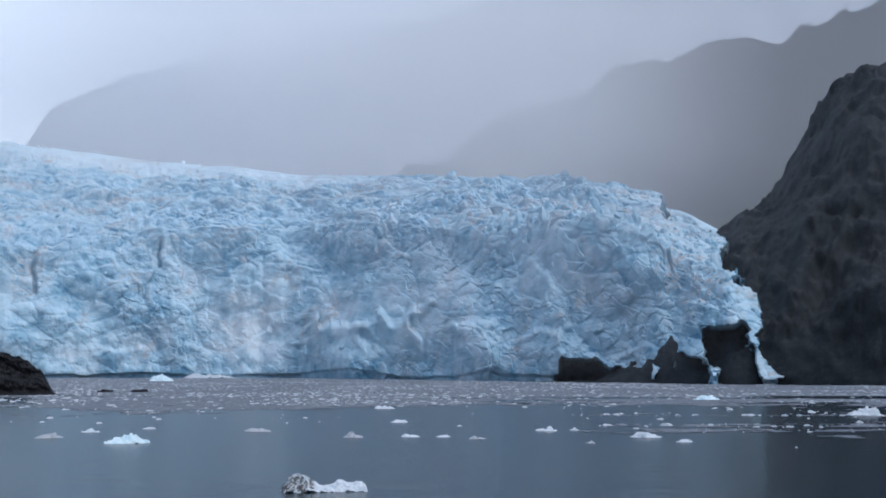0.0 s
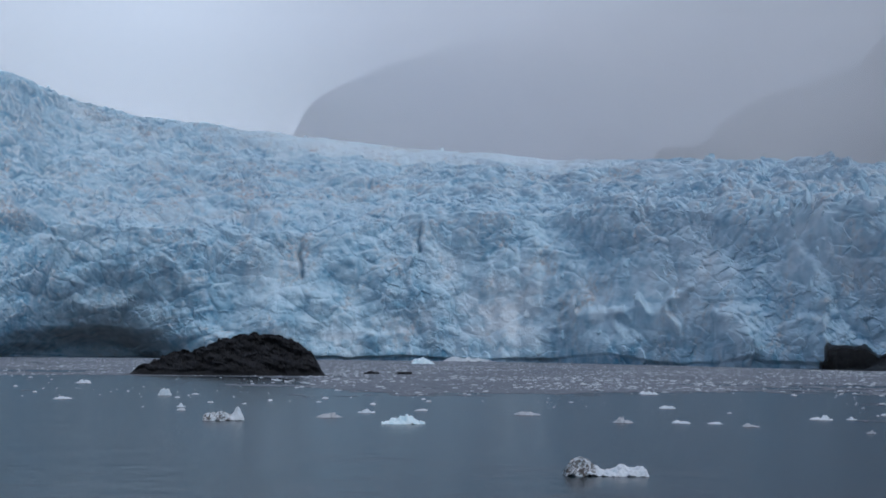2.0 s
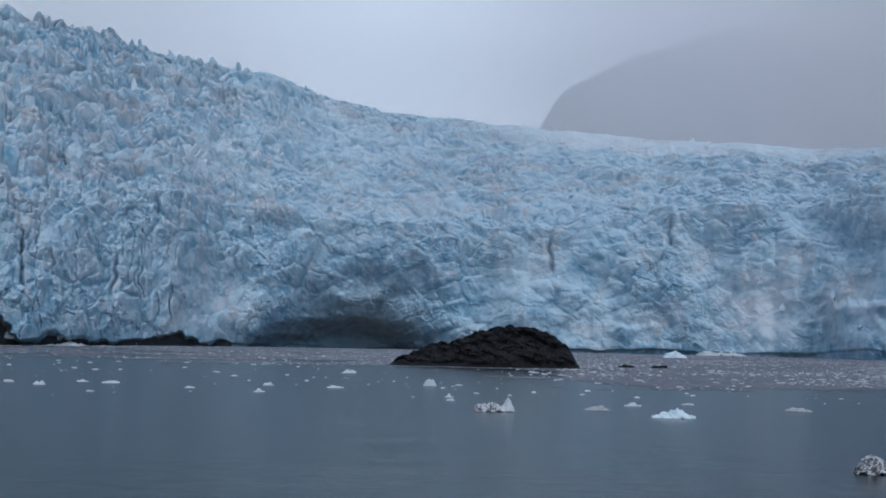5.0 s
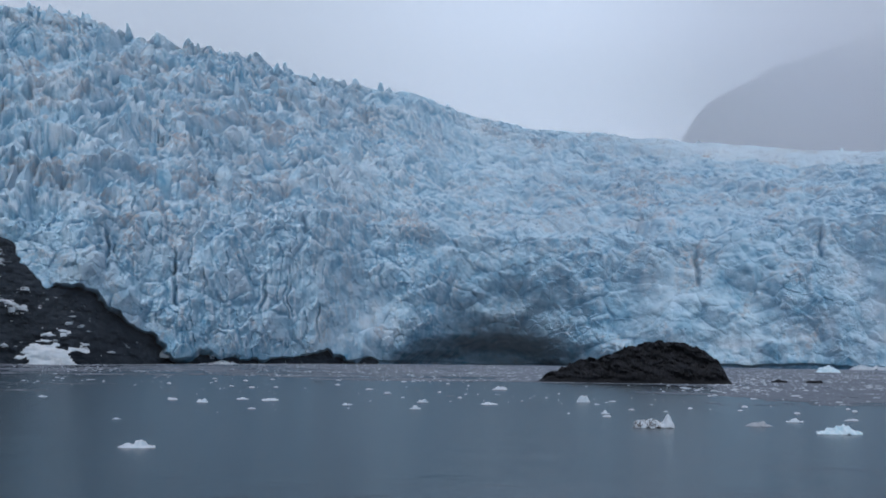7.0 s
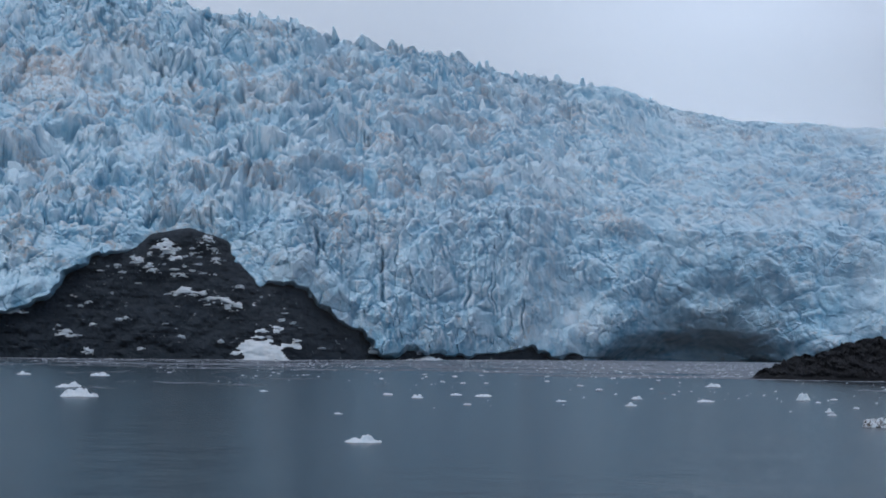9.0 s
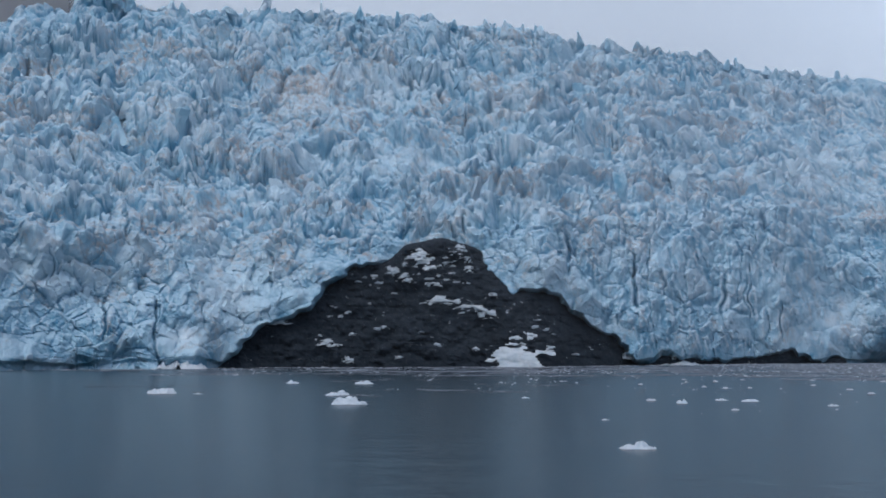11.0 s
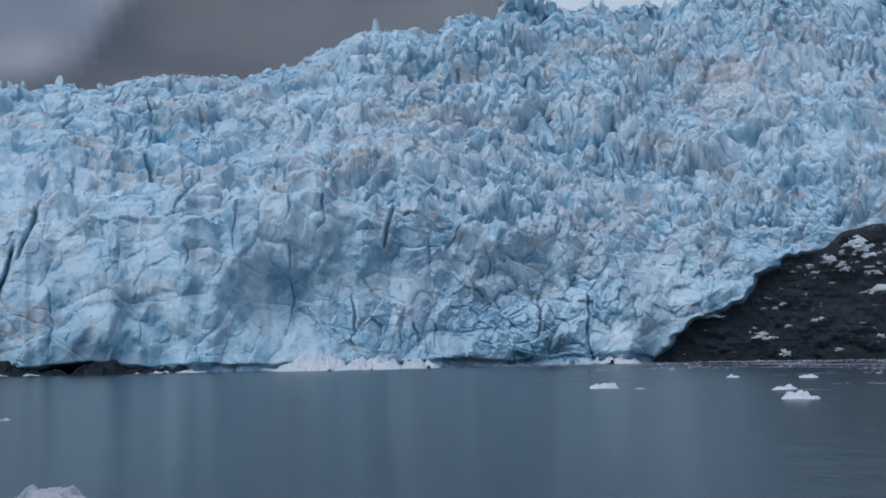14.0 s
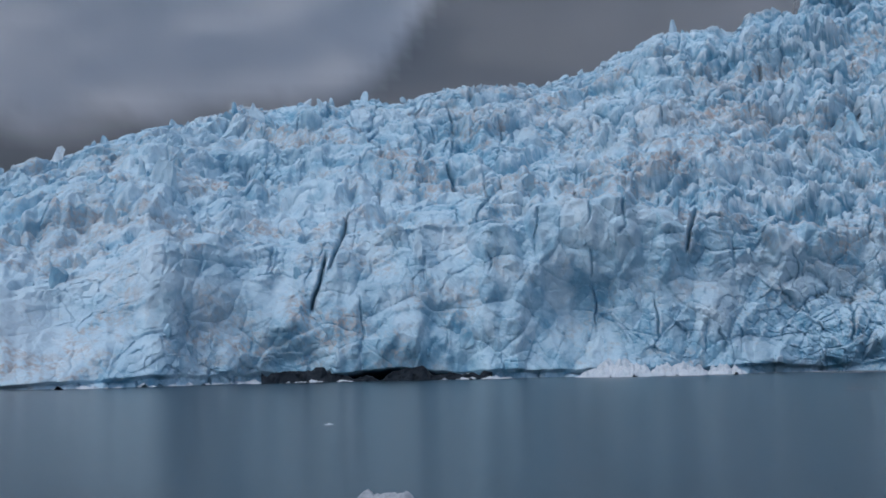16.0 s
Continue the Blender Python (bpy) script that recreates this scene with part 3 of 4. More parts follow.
# narrow upright cracks in the cliffs
plumb = S + 5 * fbm(S / 14, L / 16, 171, 3)
for width, tall, depth, seed in ((11, 30, 4.0, 172), (6, 18, 2.4, 173)):
    lane = np.floor(plumb / width)
    off = (plumb / width - lane - 0.25 - 0.5 * rnd(lane, 0 * lane, seed)) * width
    reach = smooth(0.2, 0.36, vnoise(L / tall, lane * 7.3, seed + 4) + 0.2 * cliffs - 0.08) * smooth(24, 32, AZ)
    g = np.exp(-((off / 0.5) ** 2)) * reach * (1 - 0.7 * debris)
    disp -= depth * g
    fresh_and_shade = np.maximum(fresh_and_shade, 0.8 * g)
disp *= 1 - 0.7 * smooth(-30, -2, inside(AZ, np.minimum(high, 95), EAST_END))
radial = polar(AZ, np.ones(back.shape), 0 * back)
rise = 1 - onface
pts = base - radial * (disp * (0.95 - 0.35 * rise))[..., None] + np.array([0, 0, 1.0]) * (disp * (0.15 + 0.37 * rise))[..., None]
# towers along the crest
f1, f2, r1, r2, ox, oy = cells(S / 8 + 0.3 * fbm(S / 9, L / 9, 77, 2), L / 20, 500)
tower = np.maximum(0, r1 - 0.5) ** 1.3 * 16 * np.clip(1 - f1 / 0.6, 0, 1) ** 0.8 * shatter
pts[..., 2] += tower * smooth(60, 190, back) * (1 - smooth(275, 330, back)) * smooth(20, 30, AZ) * (1 - 0.9 * smooth(61.5, 64, AZ))
# open rock, caves and the notch that the tide cuts
wob = 6.0 * fbm(S / 13, high / 13, 61, 3) + 1.6 * fbm(S / 4, high / 4, 62, 2)
hole = np.full(back.shape, -99.0)
for shape in (OUTCROP, LEDGE):
    hole = np.maximum(hole, inside(AZ, high, shape) - (wob * 0.8 if shape is LEDGE else 1.2))
east = np.full(back.shape, -99.0)
for shape in (EAST_GAP, EAST_WINDOW, EAST_SLIT):
    east = np.maximum(east, inside(AZ, high, shape))
bare_rock = smooth(-2.6, 2.2, hole + wob)
gone = np.maximum(bare_rock, smooth(-1.5, 1.5, east + 0.5 * wob + 3.0 * fbm(S / 4.5, high / 4.5, 64, 3, 0.5)))
east = inside(AZ, np.minimum(high, 95), EAST_END)
gone = np.maximum(gone, smooth(-1.5, 1.5, east + 1.0 * wob + 3.5 * fbm(S / 5, high / 5, 66, 4, 0.6)))
cave = smooth(-26, 12, inside(AZ, high, CAVE) + 4 * fbm(S / 30, high / 30, 61, 2))
grotto = smooth(-17, 8, inside(AZ, high, GROTTO) + 4 * fbm(S / 18, high / 12, 65, 3))
notch = smooth(3.0, 1.0, high + 1.2 * fbm(S / 14, 0 * S, 63, 3))
push = np.where(AZ > 20, 30, 70) * gone + 36 * cave + 62 * grotto + 4 * notch
pts += radial * push[..., None]
silt = 0.55 * smooth(-4, -9, AZ) * smooth(35, 80, high) * smooth(-0.3, 0.25, fbm(S / 14, L / 14, 73, 4)) + smooth(0.16, 0.4, fbm(S / 34 + 0.4 * fbm(S / 12, L / 12, 5), L / 16, 71, 4)) * smooth(30, 60, back) * (1 - 0.7 * smooth(230, 262, back)) * 0.55
silt = silt * (1 - 0.6 * smooth(34, 26, AZ))
speck = smooth(-0.22, 0.28, fbm(S / 9, L / 9, 75, 5, 0.65))
for a, z, wa, wz, k in CRUSHED:
    tone = np.maximum(tone, k * np.exp(-(((AZ - a) / wa) ** 2) - ((high - z) / wz) ** 2) * (0.4 + 0.6 * speck))
for a, z, wa, wz, k in SILT:
    silt = np.maximum(silt, 0.9 * k * np.exp(-(((AZ - a) / wa) ** 2) - ((high - z) / wz) ** 2) * speck)
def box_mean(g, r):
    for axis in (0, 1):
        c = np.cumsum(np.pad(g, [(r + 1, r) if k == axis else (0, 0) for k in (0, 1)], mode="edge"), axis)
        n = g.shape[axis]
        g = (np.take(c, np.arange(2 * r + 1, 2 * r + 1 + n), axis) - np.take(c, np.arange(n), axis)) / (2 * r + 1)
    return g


# shading put into colour: ridges whiter, hollows a darker blue, beside real crevasse ice
wide_relief, edge = disp - box_mean(disp, 5), disp - box_mean(disp, 2)
tone = np.maximum(tone, np.maximum(0.6 * smooth(0.4, 2.0, wide_relief), 0.9 * smooth(0.2, 0.75, edge) * (0.4 + 0.6 * smooth(20, 30, AZ)) * (1 - 0.45 * smooth(70, 80, AZ))) * (0.5 + 0.5 * speck))
fresh_and_shade = np.maximum(fresh_and_shade * (1 - 0.8 * tone), np.maximum(0.4 * smooth(0.6, 2.2, -wide_relief), 0.75 * smooth(0.3, 1.0, -edge) * (1 - 0.5 * smooth(70, 80, AZ))) * (0.35 + 0.65 * smooth(20, 30, AZ)))
glacier = tagged(new("glacier"), "shattered pale blue tidewater glacier with silt-stained seracs", "glacier", kind="structure")
GL_CUTS = [("terminus", "smooth weathered ice wall of the glacier's bay", 0, 848), ("icefall", "steep shattered blue icefall", 848, 1562), ("ice_front", "cracked blue ice front with brown silt", 1562, COLS)]
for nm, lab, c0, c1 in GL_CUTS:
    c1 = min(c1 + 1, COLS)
    ob = grid_mesh(nm, pts[:, c0:c1], ICE, glacier, None, False, fresh_and_shade=fresh_and_shade[:, c0:c1], silt=silt[:, c0:c1], tone=tone[:, c0:c1])
    ob["label"] = lab

# fallen ice heaped at the foot: bearing, width, height, reach
def ice_apron(az, wide, tall, reach, seed, name="ice_apron", material=SNOW, swell=1.4):
    d = float(foot(np.array([az]))[0])
    u, v = np.meshgrid(np.linspace(-1, 1, 120), np.linspace(0, 1, 50))
    body = np.clip(1 - np.abs(u) ** 2.5 + 0.5 * fbm(u * (4 if tall < 10 else 2) + seed, v * 2, seed, 3), 0, 1.3)
    a = az + np.degrees(wide / d) / 2 * u
    z = tall * v**swell * body + 1.6 * fbm(u * wide / 7, v * (reach + tall) / 7, seed + 1, 4, 0.6) * body - 0.6
    f1, f2, r1, r2, ox, oy = cells(u * wide / 5, v * (reach + tall) / 5, seed + 2)
    z = z + (r1 - 0.4) * min(1.6, 0.3 * tall) * smooth(0.05, 0.2, f2 - f1) * body
    return grid_mesh(name, polar(a, d - reach + (reach + 24) * v, z), material, glacier, None, False)


for k, (a, w, h, r) in enumerate([(69.6, 32, 8.5, 40), (67.2, 26, 9, 40), (65.2, 18, 6, 36), (57.2, 30, 9, 24), (75.4, 34, 3, 18), (82, 40, 1.6, 16), (85.5, 34, 1.4, 16), (88, 26, 2.6, 16), (91.5, 36, 1.4, 16), (36.5, 30, 4, 14), (9, 60, 6, 14)]):
    ice_apron(a, w, h, r, 600 + 9 * k, swell=0.9)["label"] = "heap of crushed white ice at the foot"

# blocks of broken ice that lie over the icefall: rounded boxes with a few flat breaks
def ball(level):
    bm = bmesh.new()
    bmesh.ops.create_icosphere(bm, subdivisions=level, radius=1)
    v = np.array([q.co[:] for q in bm.verts])
    f = np.array([[q.index for q in g.verts] for g in bm.faces])
    bm.free()
    return v, f


def ice_blocks(centres, wide, tall, taper, level, seed):
    """Vertices of many blocks at once, in world space, and the triangles of one."""
    r = np.random.default_rng(seed)
    v, f = ball(level)
    k = len(centres)
    p = r.uniform(3.0, 7.0, (k, 1))
    q = np.broadcast_to(v / (np.abs(v)[None] ** p[..., None]).sum(-1, keepdims=True) ** (1 / p[..., None]), (k, len(v), 3)).copy()
    for _ in range(12):
        n = r.normal(size=(k, 1, 3)) * np.array([1, 1, 0.6])
        n /= np.linalg.norm(n, axis=-1, keepdims=True)
        over = np.maximum(0, (q * n).sum(-1, keepdims=True) - r.uniform(0.4, 0.85, (k, 1, 1)))
        q -= over * n
    off = r.uniform(0, 90, (k, 1))
    q += 0.22 * np.stack([gnoise(q[..., 1] * 2.1 + off, q[..., 2] * 1.6, seed), gnoise(q[..., 0] * 2.1 + off, q[..., 2] * 1.6, seed + 1), gnoise(q[..., 0] * 1.9 + off, q[..., 1] * 1.9, seed + 2)], -1)
    q += 0.12 * np.stack([gnoise(q[..., 1] * 6 + off, q[..., 2] * 4, seed + 3), gnoise(q[..., 0] * 6 + off, q[..., 2] * 4, seed + 4), gnoise(q[..., 0] * 5 + off, q[..., 1] * 5, seed + 5)], -1)
    q[..., :2] *= (1 - taper[:, None] * (q[..., 2] + 1) / 2)[..., None]
    q[..., 0] += r.uniform(-0.3, 0.3, (k, 1)) * q[..., 2]
    q[..., 1] += r.uniform(-0.2, 0.3, (k, 1)) * q[..., 2]
    q = q * np.stack([wide / 2, wide / 2 * r.uniform(0.7, 1.1, k), tall / 2], -1)[:, None]
    turn = np.arctan2(-centres[:, 0], centres[:, 1]) + r.uniform(-0.7, 0.7, k)
    c, n = np.cos(turn)[:, None], np.sin(turn)[:, None]
    q = np.stack([c * q[..., 0] - n * q[..., 1], n * q[..., 0] + c * q[..., 1], q[..., 2]], -1) + centres[:, None]
    return q, f


def block_part(name, q, f, tone, fresh_and_shade, silt):
    k, n = q.shape[:2]
    me = bpy.data.meshes.new(name)
    tri = (f[None] + n * np.arange(k)[:, None, None]).reshape(-1, 3)
    me.vertices.add(k * n)
    me.vertices.foreach_set("co", q.astype(np.float32).ravel())
    me.loops.add(tri.size)
    me.loops.foreach_set("vertex_index", tri.astype(np.int32).ravel())
    me.polygons.add(len(tri))
    me.polygons.foreach_set("loop_start", (np.arange(len(tri)) * 3).astype(np.int32))
    me.update(calc_edges=True)
    me.polygons.foreach_set("use_smooth", np.full(len(tri), False))
    for key, value in (("tone", tone), ("fresh_and_shade", fresh_and_shade), ("silt", silt)):
        me.attributes.new(key, "FLOAT", "POINT").data.foreach_set("value", np.repeat(value, n).astype(np.float32))
    me.materials.append(ICE)
    ob = new(name, me)
    ob.parent = glacier
    return ob


block_rng = np.random.default_rng(77)
bare = np.maximum(gone, np.maximum(cave, smooth(-7, -2, rim))) > 0.05
cluster = smooth(-0.3, 0.35, fbm(S / 48, L / 40, 131, 3)) ** 1.5
west_side = smooth(24, 32, AZ)
lipward = np.exp(-(((high / np.maximum(Z1, 1)) - 1.0) / 0.16) ** 2)
ground_share = np.hypot(np.gradient(back, axis=0), np.gradient(high, axis=0)) * (back < 285) * (high > 5) * ~bare * (1 - 0.85 * debris)


def spots(weight, count):
    w = (weight * ground_share).ravel()
    return block_rng.choice(w.size, count, replace=False, p=w / w.sum())


def scatter(weight, count, lo, hi, power, flat, level, single, name, sunk=0.14, stain=1.0):
    at = spots(weight, count)
    wide = lo + (hi - lo) * block_rng.uniform(0, 1, count) ** power
    tall = wide * block_rng.uniform(*flat, count)
    c = pts.reshape(-1, 3)[at] + radial.reshape(-1, 3)[at] * (sunk * wide)[:, None] + np.array([0, 0, 1.0]) * (0.03 * tall)[:, None]
    q, f = ice_blocks(c, wide, tall, block_rng.uniform(0.0, 0.5, count), level, count)
    tn, fr = np.clip(tone.ravel()[at] + block_rng.uniform(-0.35, 0.35, count), 0, 1), 0.75 * block_rng.uniform(0, 1, count) ** 3
    st = stain * np.clip(0.5 * silt.ravel()[at], 0, 0.35)
    if single:
        for k in range(count):
            block_part(name, q[k:k + 1], f, tn[k:k + 1], fr[k:k + 1], st[k:k + 1])
    else:
        tagged(block_part(name, q, f, tn, fr, st), "jumble of broken pale blue ice blocks", kind="stuff")


scatter(west_side * (0.15 + cluster) * (1 - 0.8 * onface) * (1 - 0.97 * smooth(61, 66, AZ)) * (1 - 0.8 * smooth(225, 250, back)), 200, 7, 17, 2.0, (1.1, 2.0), 3, True, "serac", 0.3)
scatter(west_side * (0.1 + cluster) * (1 - 0.6 * onface), 700, 3.0, 9, 1.8, (0.9, 1.8), 2, False, "ice_blocks", 0.18)
scatter(west_side * (1 - 0.5 * onface) * (1 - 0.6 * smooth(76, 84, AZ)), 1300, 1.4, 3.6, 1.3, (0.7, 1.3), 1, False, "ice_rubble")
scatter((1 - west_side) * (lipward + 0.5 * (1 - onface) * (1 - 0.8 * crestward)), 450, 3.0, 9, 2.2, (0.45, 1.0), 2, False, "ice_blocks", 0.28, 0.4)
scatter(np.exp(-(((AZ + 3) / 5.0) ** 2)) * lipward, 60, 6, 14, 1.6, (0.8, 1.5), 3, True, "serac", 0.22, 0.4)
scatter((1 - west_side) * onface, 120, 3, 10, 2.6, (0.8, 1.6), 2, False, "ice_blocks", 0.36, 0.3)

scatter(np.exp(-(((AZ + 11.3) / 1.6) ** 2)), 420, 1.0, 4.5, 2.0, (0.7, 1.4), 1, False, "ice_rubble", 0.1, 0.5)

# slabs and needles standing along the crest
for a0, a1, count, lo, hi, tallest in ((28.5, 61.5, 30, 6, 16, 15), (62, 95, 22, 4, 9, 5)):
    a = a0 + (a1 - a0) * (np.arange(count) + block_rng.uniform(0, 1, count)) / count
    wide = block_rng.uniform(lo, hi, count)
    tall = block_rng.uniform(0.5, 1, count) * tallest
    c = polar(a, foot(a) + 252, knots(a, CREST) + block_rng.uniform(-4, 1, count))
    q, f = ice_blocks(c, wide, tall, block_rng.uniform(0.3, 0.95, count), 3, 911 + count)
    for k in range(count):
        block_part("serac", q[k:k + 1], f, block_rng.uniform(0, 0.7, 1), 0.5 * block_rng.uniform(0, 1, 1) ** 2, np.zeros(1))

# ---- bedrock under the ice ----
def rock_wall(name, a0, a1, n, z_top, setback, lean_back, seed, label, material, ragged=0.0, outline=None):
    az = np.broadcast_to(np.linspace(a0, a1, n), (110, n))
    z = np.broadcast_to(np.linspace(-4, z_top, 110)[:, None], az.shape)
    z = z * (1 + ragged * (fbm(az * 1.3, 0 * az, seed + 5, 4) - 0.3))
    d = foot(az) + setback + lean_back * z
    if outline:
        d = d + 30 * smooth(0, -9, inside(az, z, outline))
    s = az * 11
    d = d + 5 * ridged(s / 22, z / 16, seed, 4) + 2.0 * fbm(s / 3, z / 3, seed + 1, 3)
    return tagged(grid_mesh(name, polar(az, d, z), material, None, None, False), label, "rock", kind="structure")


outcrop = rock_wall("rock_outcrop", 29.5, 57, 330, 72, 6, 0.5, 81, "dark wet bedrock outcrop with scattered snow under the icefall", BEDROCK, 0.0, OUTCROP)
rock_wall("rock_ledge", 74.6, 84, 160, 4.2, -9, 1.2, 85, "low black rock ledge under the ice front", BEDROCK, 0.9)

# snow lying on the outcrop
def snow_patch(az, z, wide, tall, seed, n=46, peaked=False):
    d = float(foot(np.array([az]))[0]) + 6 + 0.5 * z - 4.0
    u, v = np.meshgrid(np.linspace(-1, 1, n), np.linspace(-1, 1, n))
    edge = 0.75 - np.hypot(u, v) + 1.25 * fbm(u * 1.9 + seed, v * 2.6, seed, 5, 0.62)
    if peaked:
        edge = 0.62 - 0.42 * v - 1.1 * np.abs(u + 0.1 + 0.25 * v) + 0.9 * fbm(u * 3.2 + 2, v * 3, seed, 5, 0.65) - 0.3 * smooth(0.1, 0.8, u)
        d = d - 3.5
    a = np.degrees(wide / d) / 2 * u
    zz = z + tall / 2 * v - 0.15 * tall * u * u
    dd = d + 0.5 * tall / 2 * v - 1.2 * np.clip(edge, 0, 1) + 0.5 * fbm(u * 4, v * 4, seed + 3, 3)
    e = edge
    keep = (e[:-1, :-1] + e[1:, 1:] + e[1:, :-1] + e[:-1, 1:]) > 0.5
    ob = grid_mesh("snow_patch", polar(az + a, dd, zz), SNOW, outcrop, keep, True)
    ob["label"] = "old white snow patch"


for k, (a, z, w, h) in enumerate([(43.2, 8.5, 46, 19), (46.4, 34, 20, 5), (45.1, 30, 18, 6), (44.4, 27, 12, 5), (51.0, 12, 14, 4), (47.2, 58, 16, 7), (46.9, 53, 12, 7), (48.3, 49, 8, 6), (38.6, 5, 14, 5), (37.8, 7, 9, 4), (53.0, 22, 12, 3), (50.2, 4, 6, 4), (45.6, 62, 10, 5), (44.2, 37, 7, 3), (36.6, 5, 8, 4)]):
    snow_patch(a, z, w, h, 900 + 7 * k, peaked=k == 0)
_r = random.Random(5)
made = 0
while made < 90:
    a, z = _r.uniform(38.5, 53.5), _r.uniform(3, 62)
    if inside(np.array([a]), np.array([z]), OUTCROP)[0] > 4 and _r.random() < (1.0 if z > 42 else 0.07):
        made += 1
        w = _r.uniform(1.2, 6)
        snow_patch(a, z, w, w * _r.uniform(0.2, 0.6), 1300 + 3 * made, 18)


# ---- mountains ----
def mountain(name, a0, a1, n, near, ridge, depth, material, seed, label, rough=1.0, gully=60.0):
    """A slope that rises from its foot to a ridge given as bearing and elevation angle."""
    az1 = np.linspace(a0, a1, n)
    rows = 90
    dn = near(az1) if callable(near) else near + 0 * az1
    zr = np.tan(np.radians(knots(az1, ridge))) * (dn + depth)
    v = np.linspace(-0.02, 1, rows)[:, None]
    az = np.broadcast_to(az1, (rows, n))
    z = v * zr
    d = dn + depth * np.clip(v, 0, 1) ** 1.25
    s = az / 57.3 * (dn + depth / 2)
    r = ridged(s / gully + 0.4 * z / gully, z / (gully * 1.5), seed, 6, 0.62)
    z = z + rough * 14 * r * smooth(0, 0.15, v) * (gully / 60)
    d = d - rough * 26 * r * smooth(0, 0.2, v) * (gully / 60) + 5 * fbm(s / 12, z / 12, seed + 2, 3)
    p = polar(az, d, z)
    p = np.concatenate([p, polar(az1, d[-1] + 60, z[-1] - 250)[None]], 0)
    return tagged(grid_mesh(name, p, material, None, None, True), label, "mountain", kind="structure")


mountain("rock_spur", -60, -3.5, 520, lambda a: foot(a) + 24 - 17 * smooth(-14, -12, a), [(-60, 16), (-26, 14), (-20, 12.6), (-17, 11.8), (-15.3, 10.4), (-14.4, 8.8), (-13, 6.8), (-11.7, 5.7), (-9, 3.6), (-3.5, 1.5)], 230, SPUR, 11, "dark rocky spur beside the glacier's edge", 1.0, 44)
mountain("mountain_ridge", -60, 8, 420, 1640, [(-60, 18), (-18.2, 14.4), (-16.3, 13.9), (-14.5, 13.4), (-12.2, 13.1), (-10, 12.7), (-8, 12.2), (-5, 11.4), (-2, 10.0), (1.2, 8.3), (2.2, 8.0), (4, 6.0), (8, 4)], 700, SLOPE, 21, "steep dark mountain ridge fading into low cloud", 1.0, 110)
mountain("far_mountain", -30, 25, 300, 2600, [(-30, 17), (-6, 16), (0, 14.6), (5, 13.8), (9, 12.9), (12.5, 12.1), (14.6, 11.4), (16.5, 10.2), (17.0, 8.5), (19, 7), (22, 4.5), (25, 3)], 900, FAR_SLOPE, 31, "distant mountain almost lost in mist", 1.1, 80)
mountain("west_mountain", 52, 130, 420, 1700, [(52, 12), (58, 14.2), (61, 15.3), (66, 17), (80, 19), (100, 17), (130, 15)], 900, SLOPE, 41, "dark mountain slope under low grey cloud", 0.15, 260)


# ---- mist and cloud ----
# mist and distance haze stand as thin translucent sheets, thinned by bearing
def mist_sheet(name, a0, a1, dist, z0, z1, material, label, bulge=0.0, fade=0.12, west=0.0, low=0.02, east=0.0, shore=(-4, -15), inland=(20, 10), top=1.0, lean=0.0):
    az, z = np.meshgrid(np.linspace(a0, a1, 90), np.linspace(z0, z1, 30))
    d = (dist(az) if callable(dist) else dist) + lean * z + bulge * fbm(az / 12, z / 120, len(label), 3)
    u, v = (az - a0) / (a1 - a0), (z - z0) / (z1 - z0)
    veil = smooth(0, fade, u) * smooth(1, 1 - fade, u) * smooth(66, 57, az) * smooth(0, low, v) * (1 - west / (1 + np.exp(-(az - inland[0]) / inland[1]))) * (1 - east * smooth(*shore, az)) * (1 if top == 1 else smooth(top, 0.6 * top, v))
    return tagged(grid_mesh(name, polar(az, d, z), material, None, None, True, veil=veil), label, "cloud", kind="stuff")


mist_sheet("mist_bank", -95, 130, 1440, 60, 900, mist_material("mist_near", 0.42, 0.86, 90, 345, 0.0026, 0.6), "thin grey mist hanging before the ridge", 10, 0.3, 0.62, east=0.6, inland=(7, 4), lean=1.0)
# leans back to catch more sun and sky, for a brighter sheet
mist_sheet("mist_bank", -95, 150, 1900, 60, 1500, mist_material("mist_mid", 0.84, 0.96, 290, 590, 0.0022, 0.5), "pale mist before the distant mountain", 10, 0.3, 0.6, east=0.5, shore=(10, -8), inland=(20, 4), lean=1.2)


def hillside_cloud():
    """The cloud that caps the western mountain, with a soft ragged lower edge."""
    az, el = np.meshgrid(np.linspace(58, 140, 160), np.linspace(3, 32, 70))
    low = np.interp(az, [58, 74, 76.8, 78.4, 80.5, 84, 88, 92, 100, 140], [26, 19, 14.2, 12.3, 11.3, 11.0, 10.4, 10.0, 9.5, 9])
    low = low + 1.3 * fbm(az / 4, el / 4, 91, 4)
    veil = (0.36 - 0.07 * smooth(72, 90, az)) * smooth(3.2, 6, el) * smooth(58, 63, az) + 0.62 * smooth(-0.6, 1.3, el - low)
    d = 1450 + 40 * fbm(az / 6, el / 4, 92, 3)
    ob = grid_mesh("low_cloud", polar(az, d, np.tan(np.radians(el)) * d), mist_material("cloud_west", 1.0, 1.0, 0, 1, 0.003, 0.0, (0.86, 0.885, 0.93)), None, None, True, veil=veil)
    tagged(ob, "heavy grey cloud lying on the mountainside", "cloud", kind="stuff")


hillside_cloud()
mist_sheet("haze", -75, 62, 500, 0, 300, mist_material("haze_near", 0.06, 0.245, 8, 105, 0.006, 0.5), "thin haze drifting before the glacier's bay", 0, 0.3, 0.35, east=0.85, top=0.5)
sky_az, sky_z = np.meshgrid(np.linspace(-80, 160, 121), np.linspace(-60, 2600, 14))
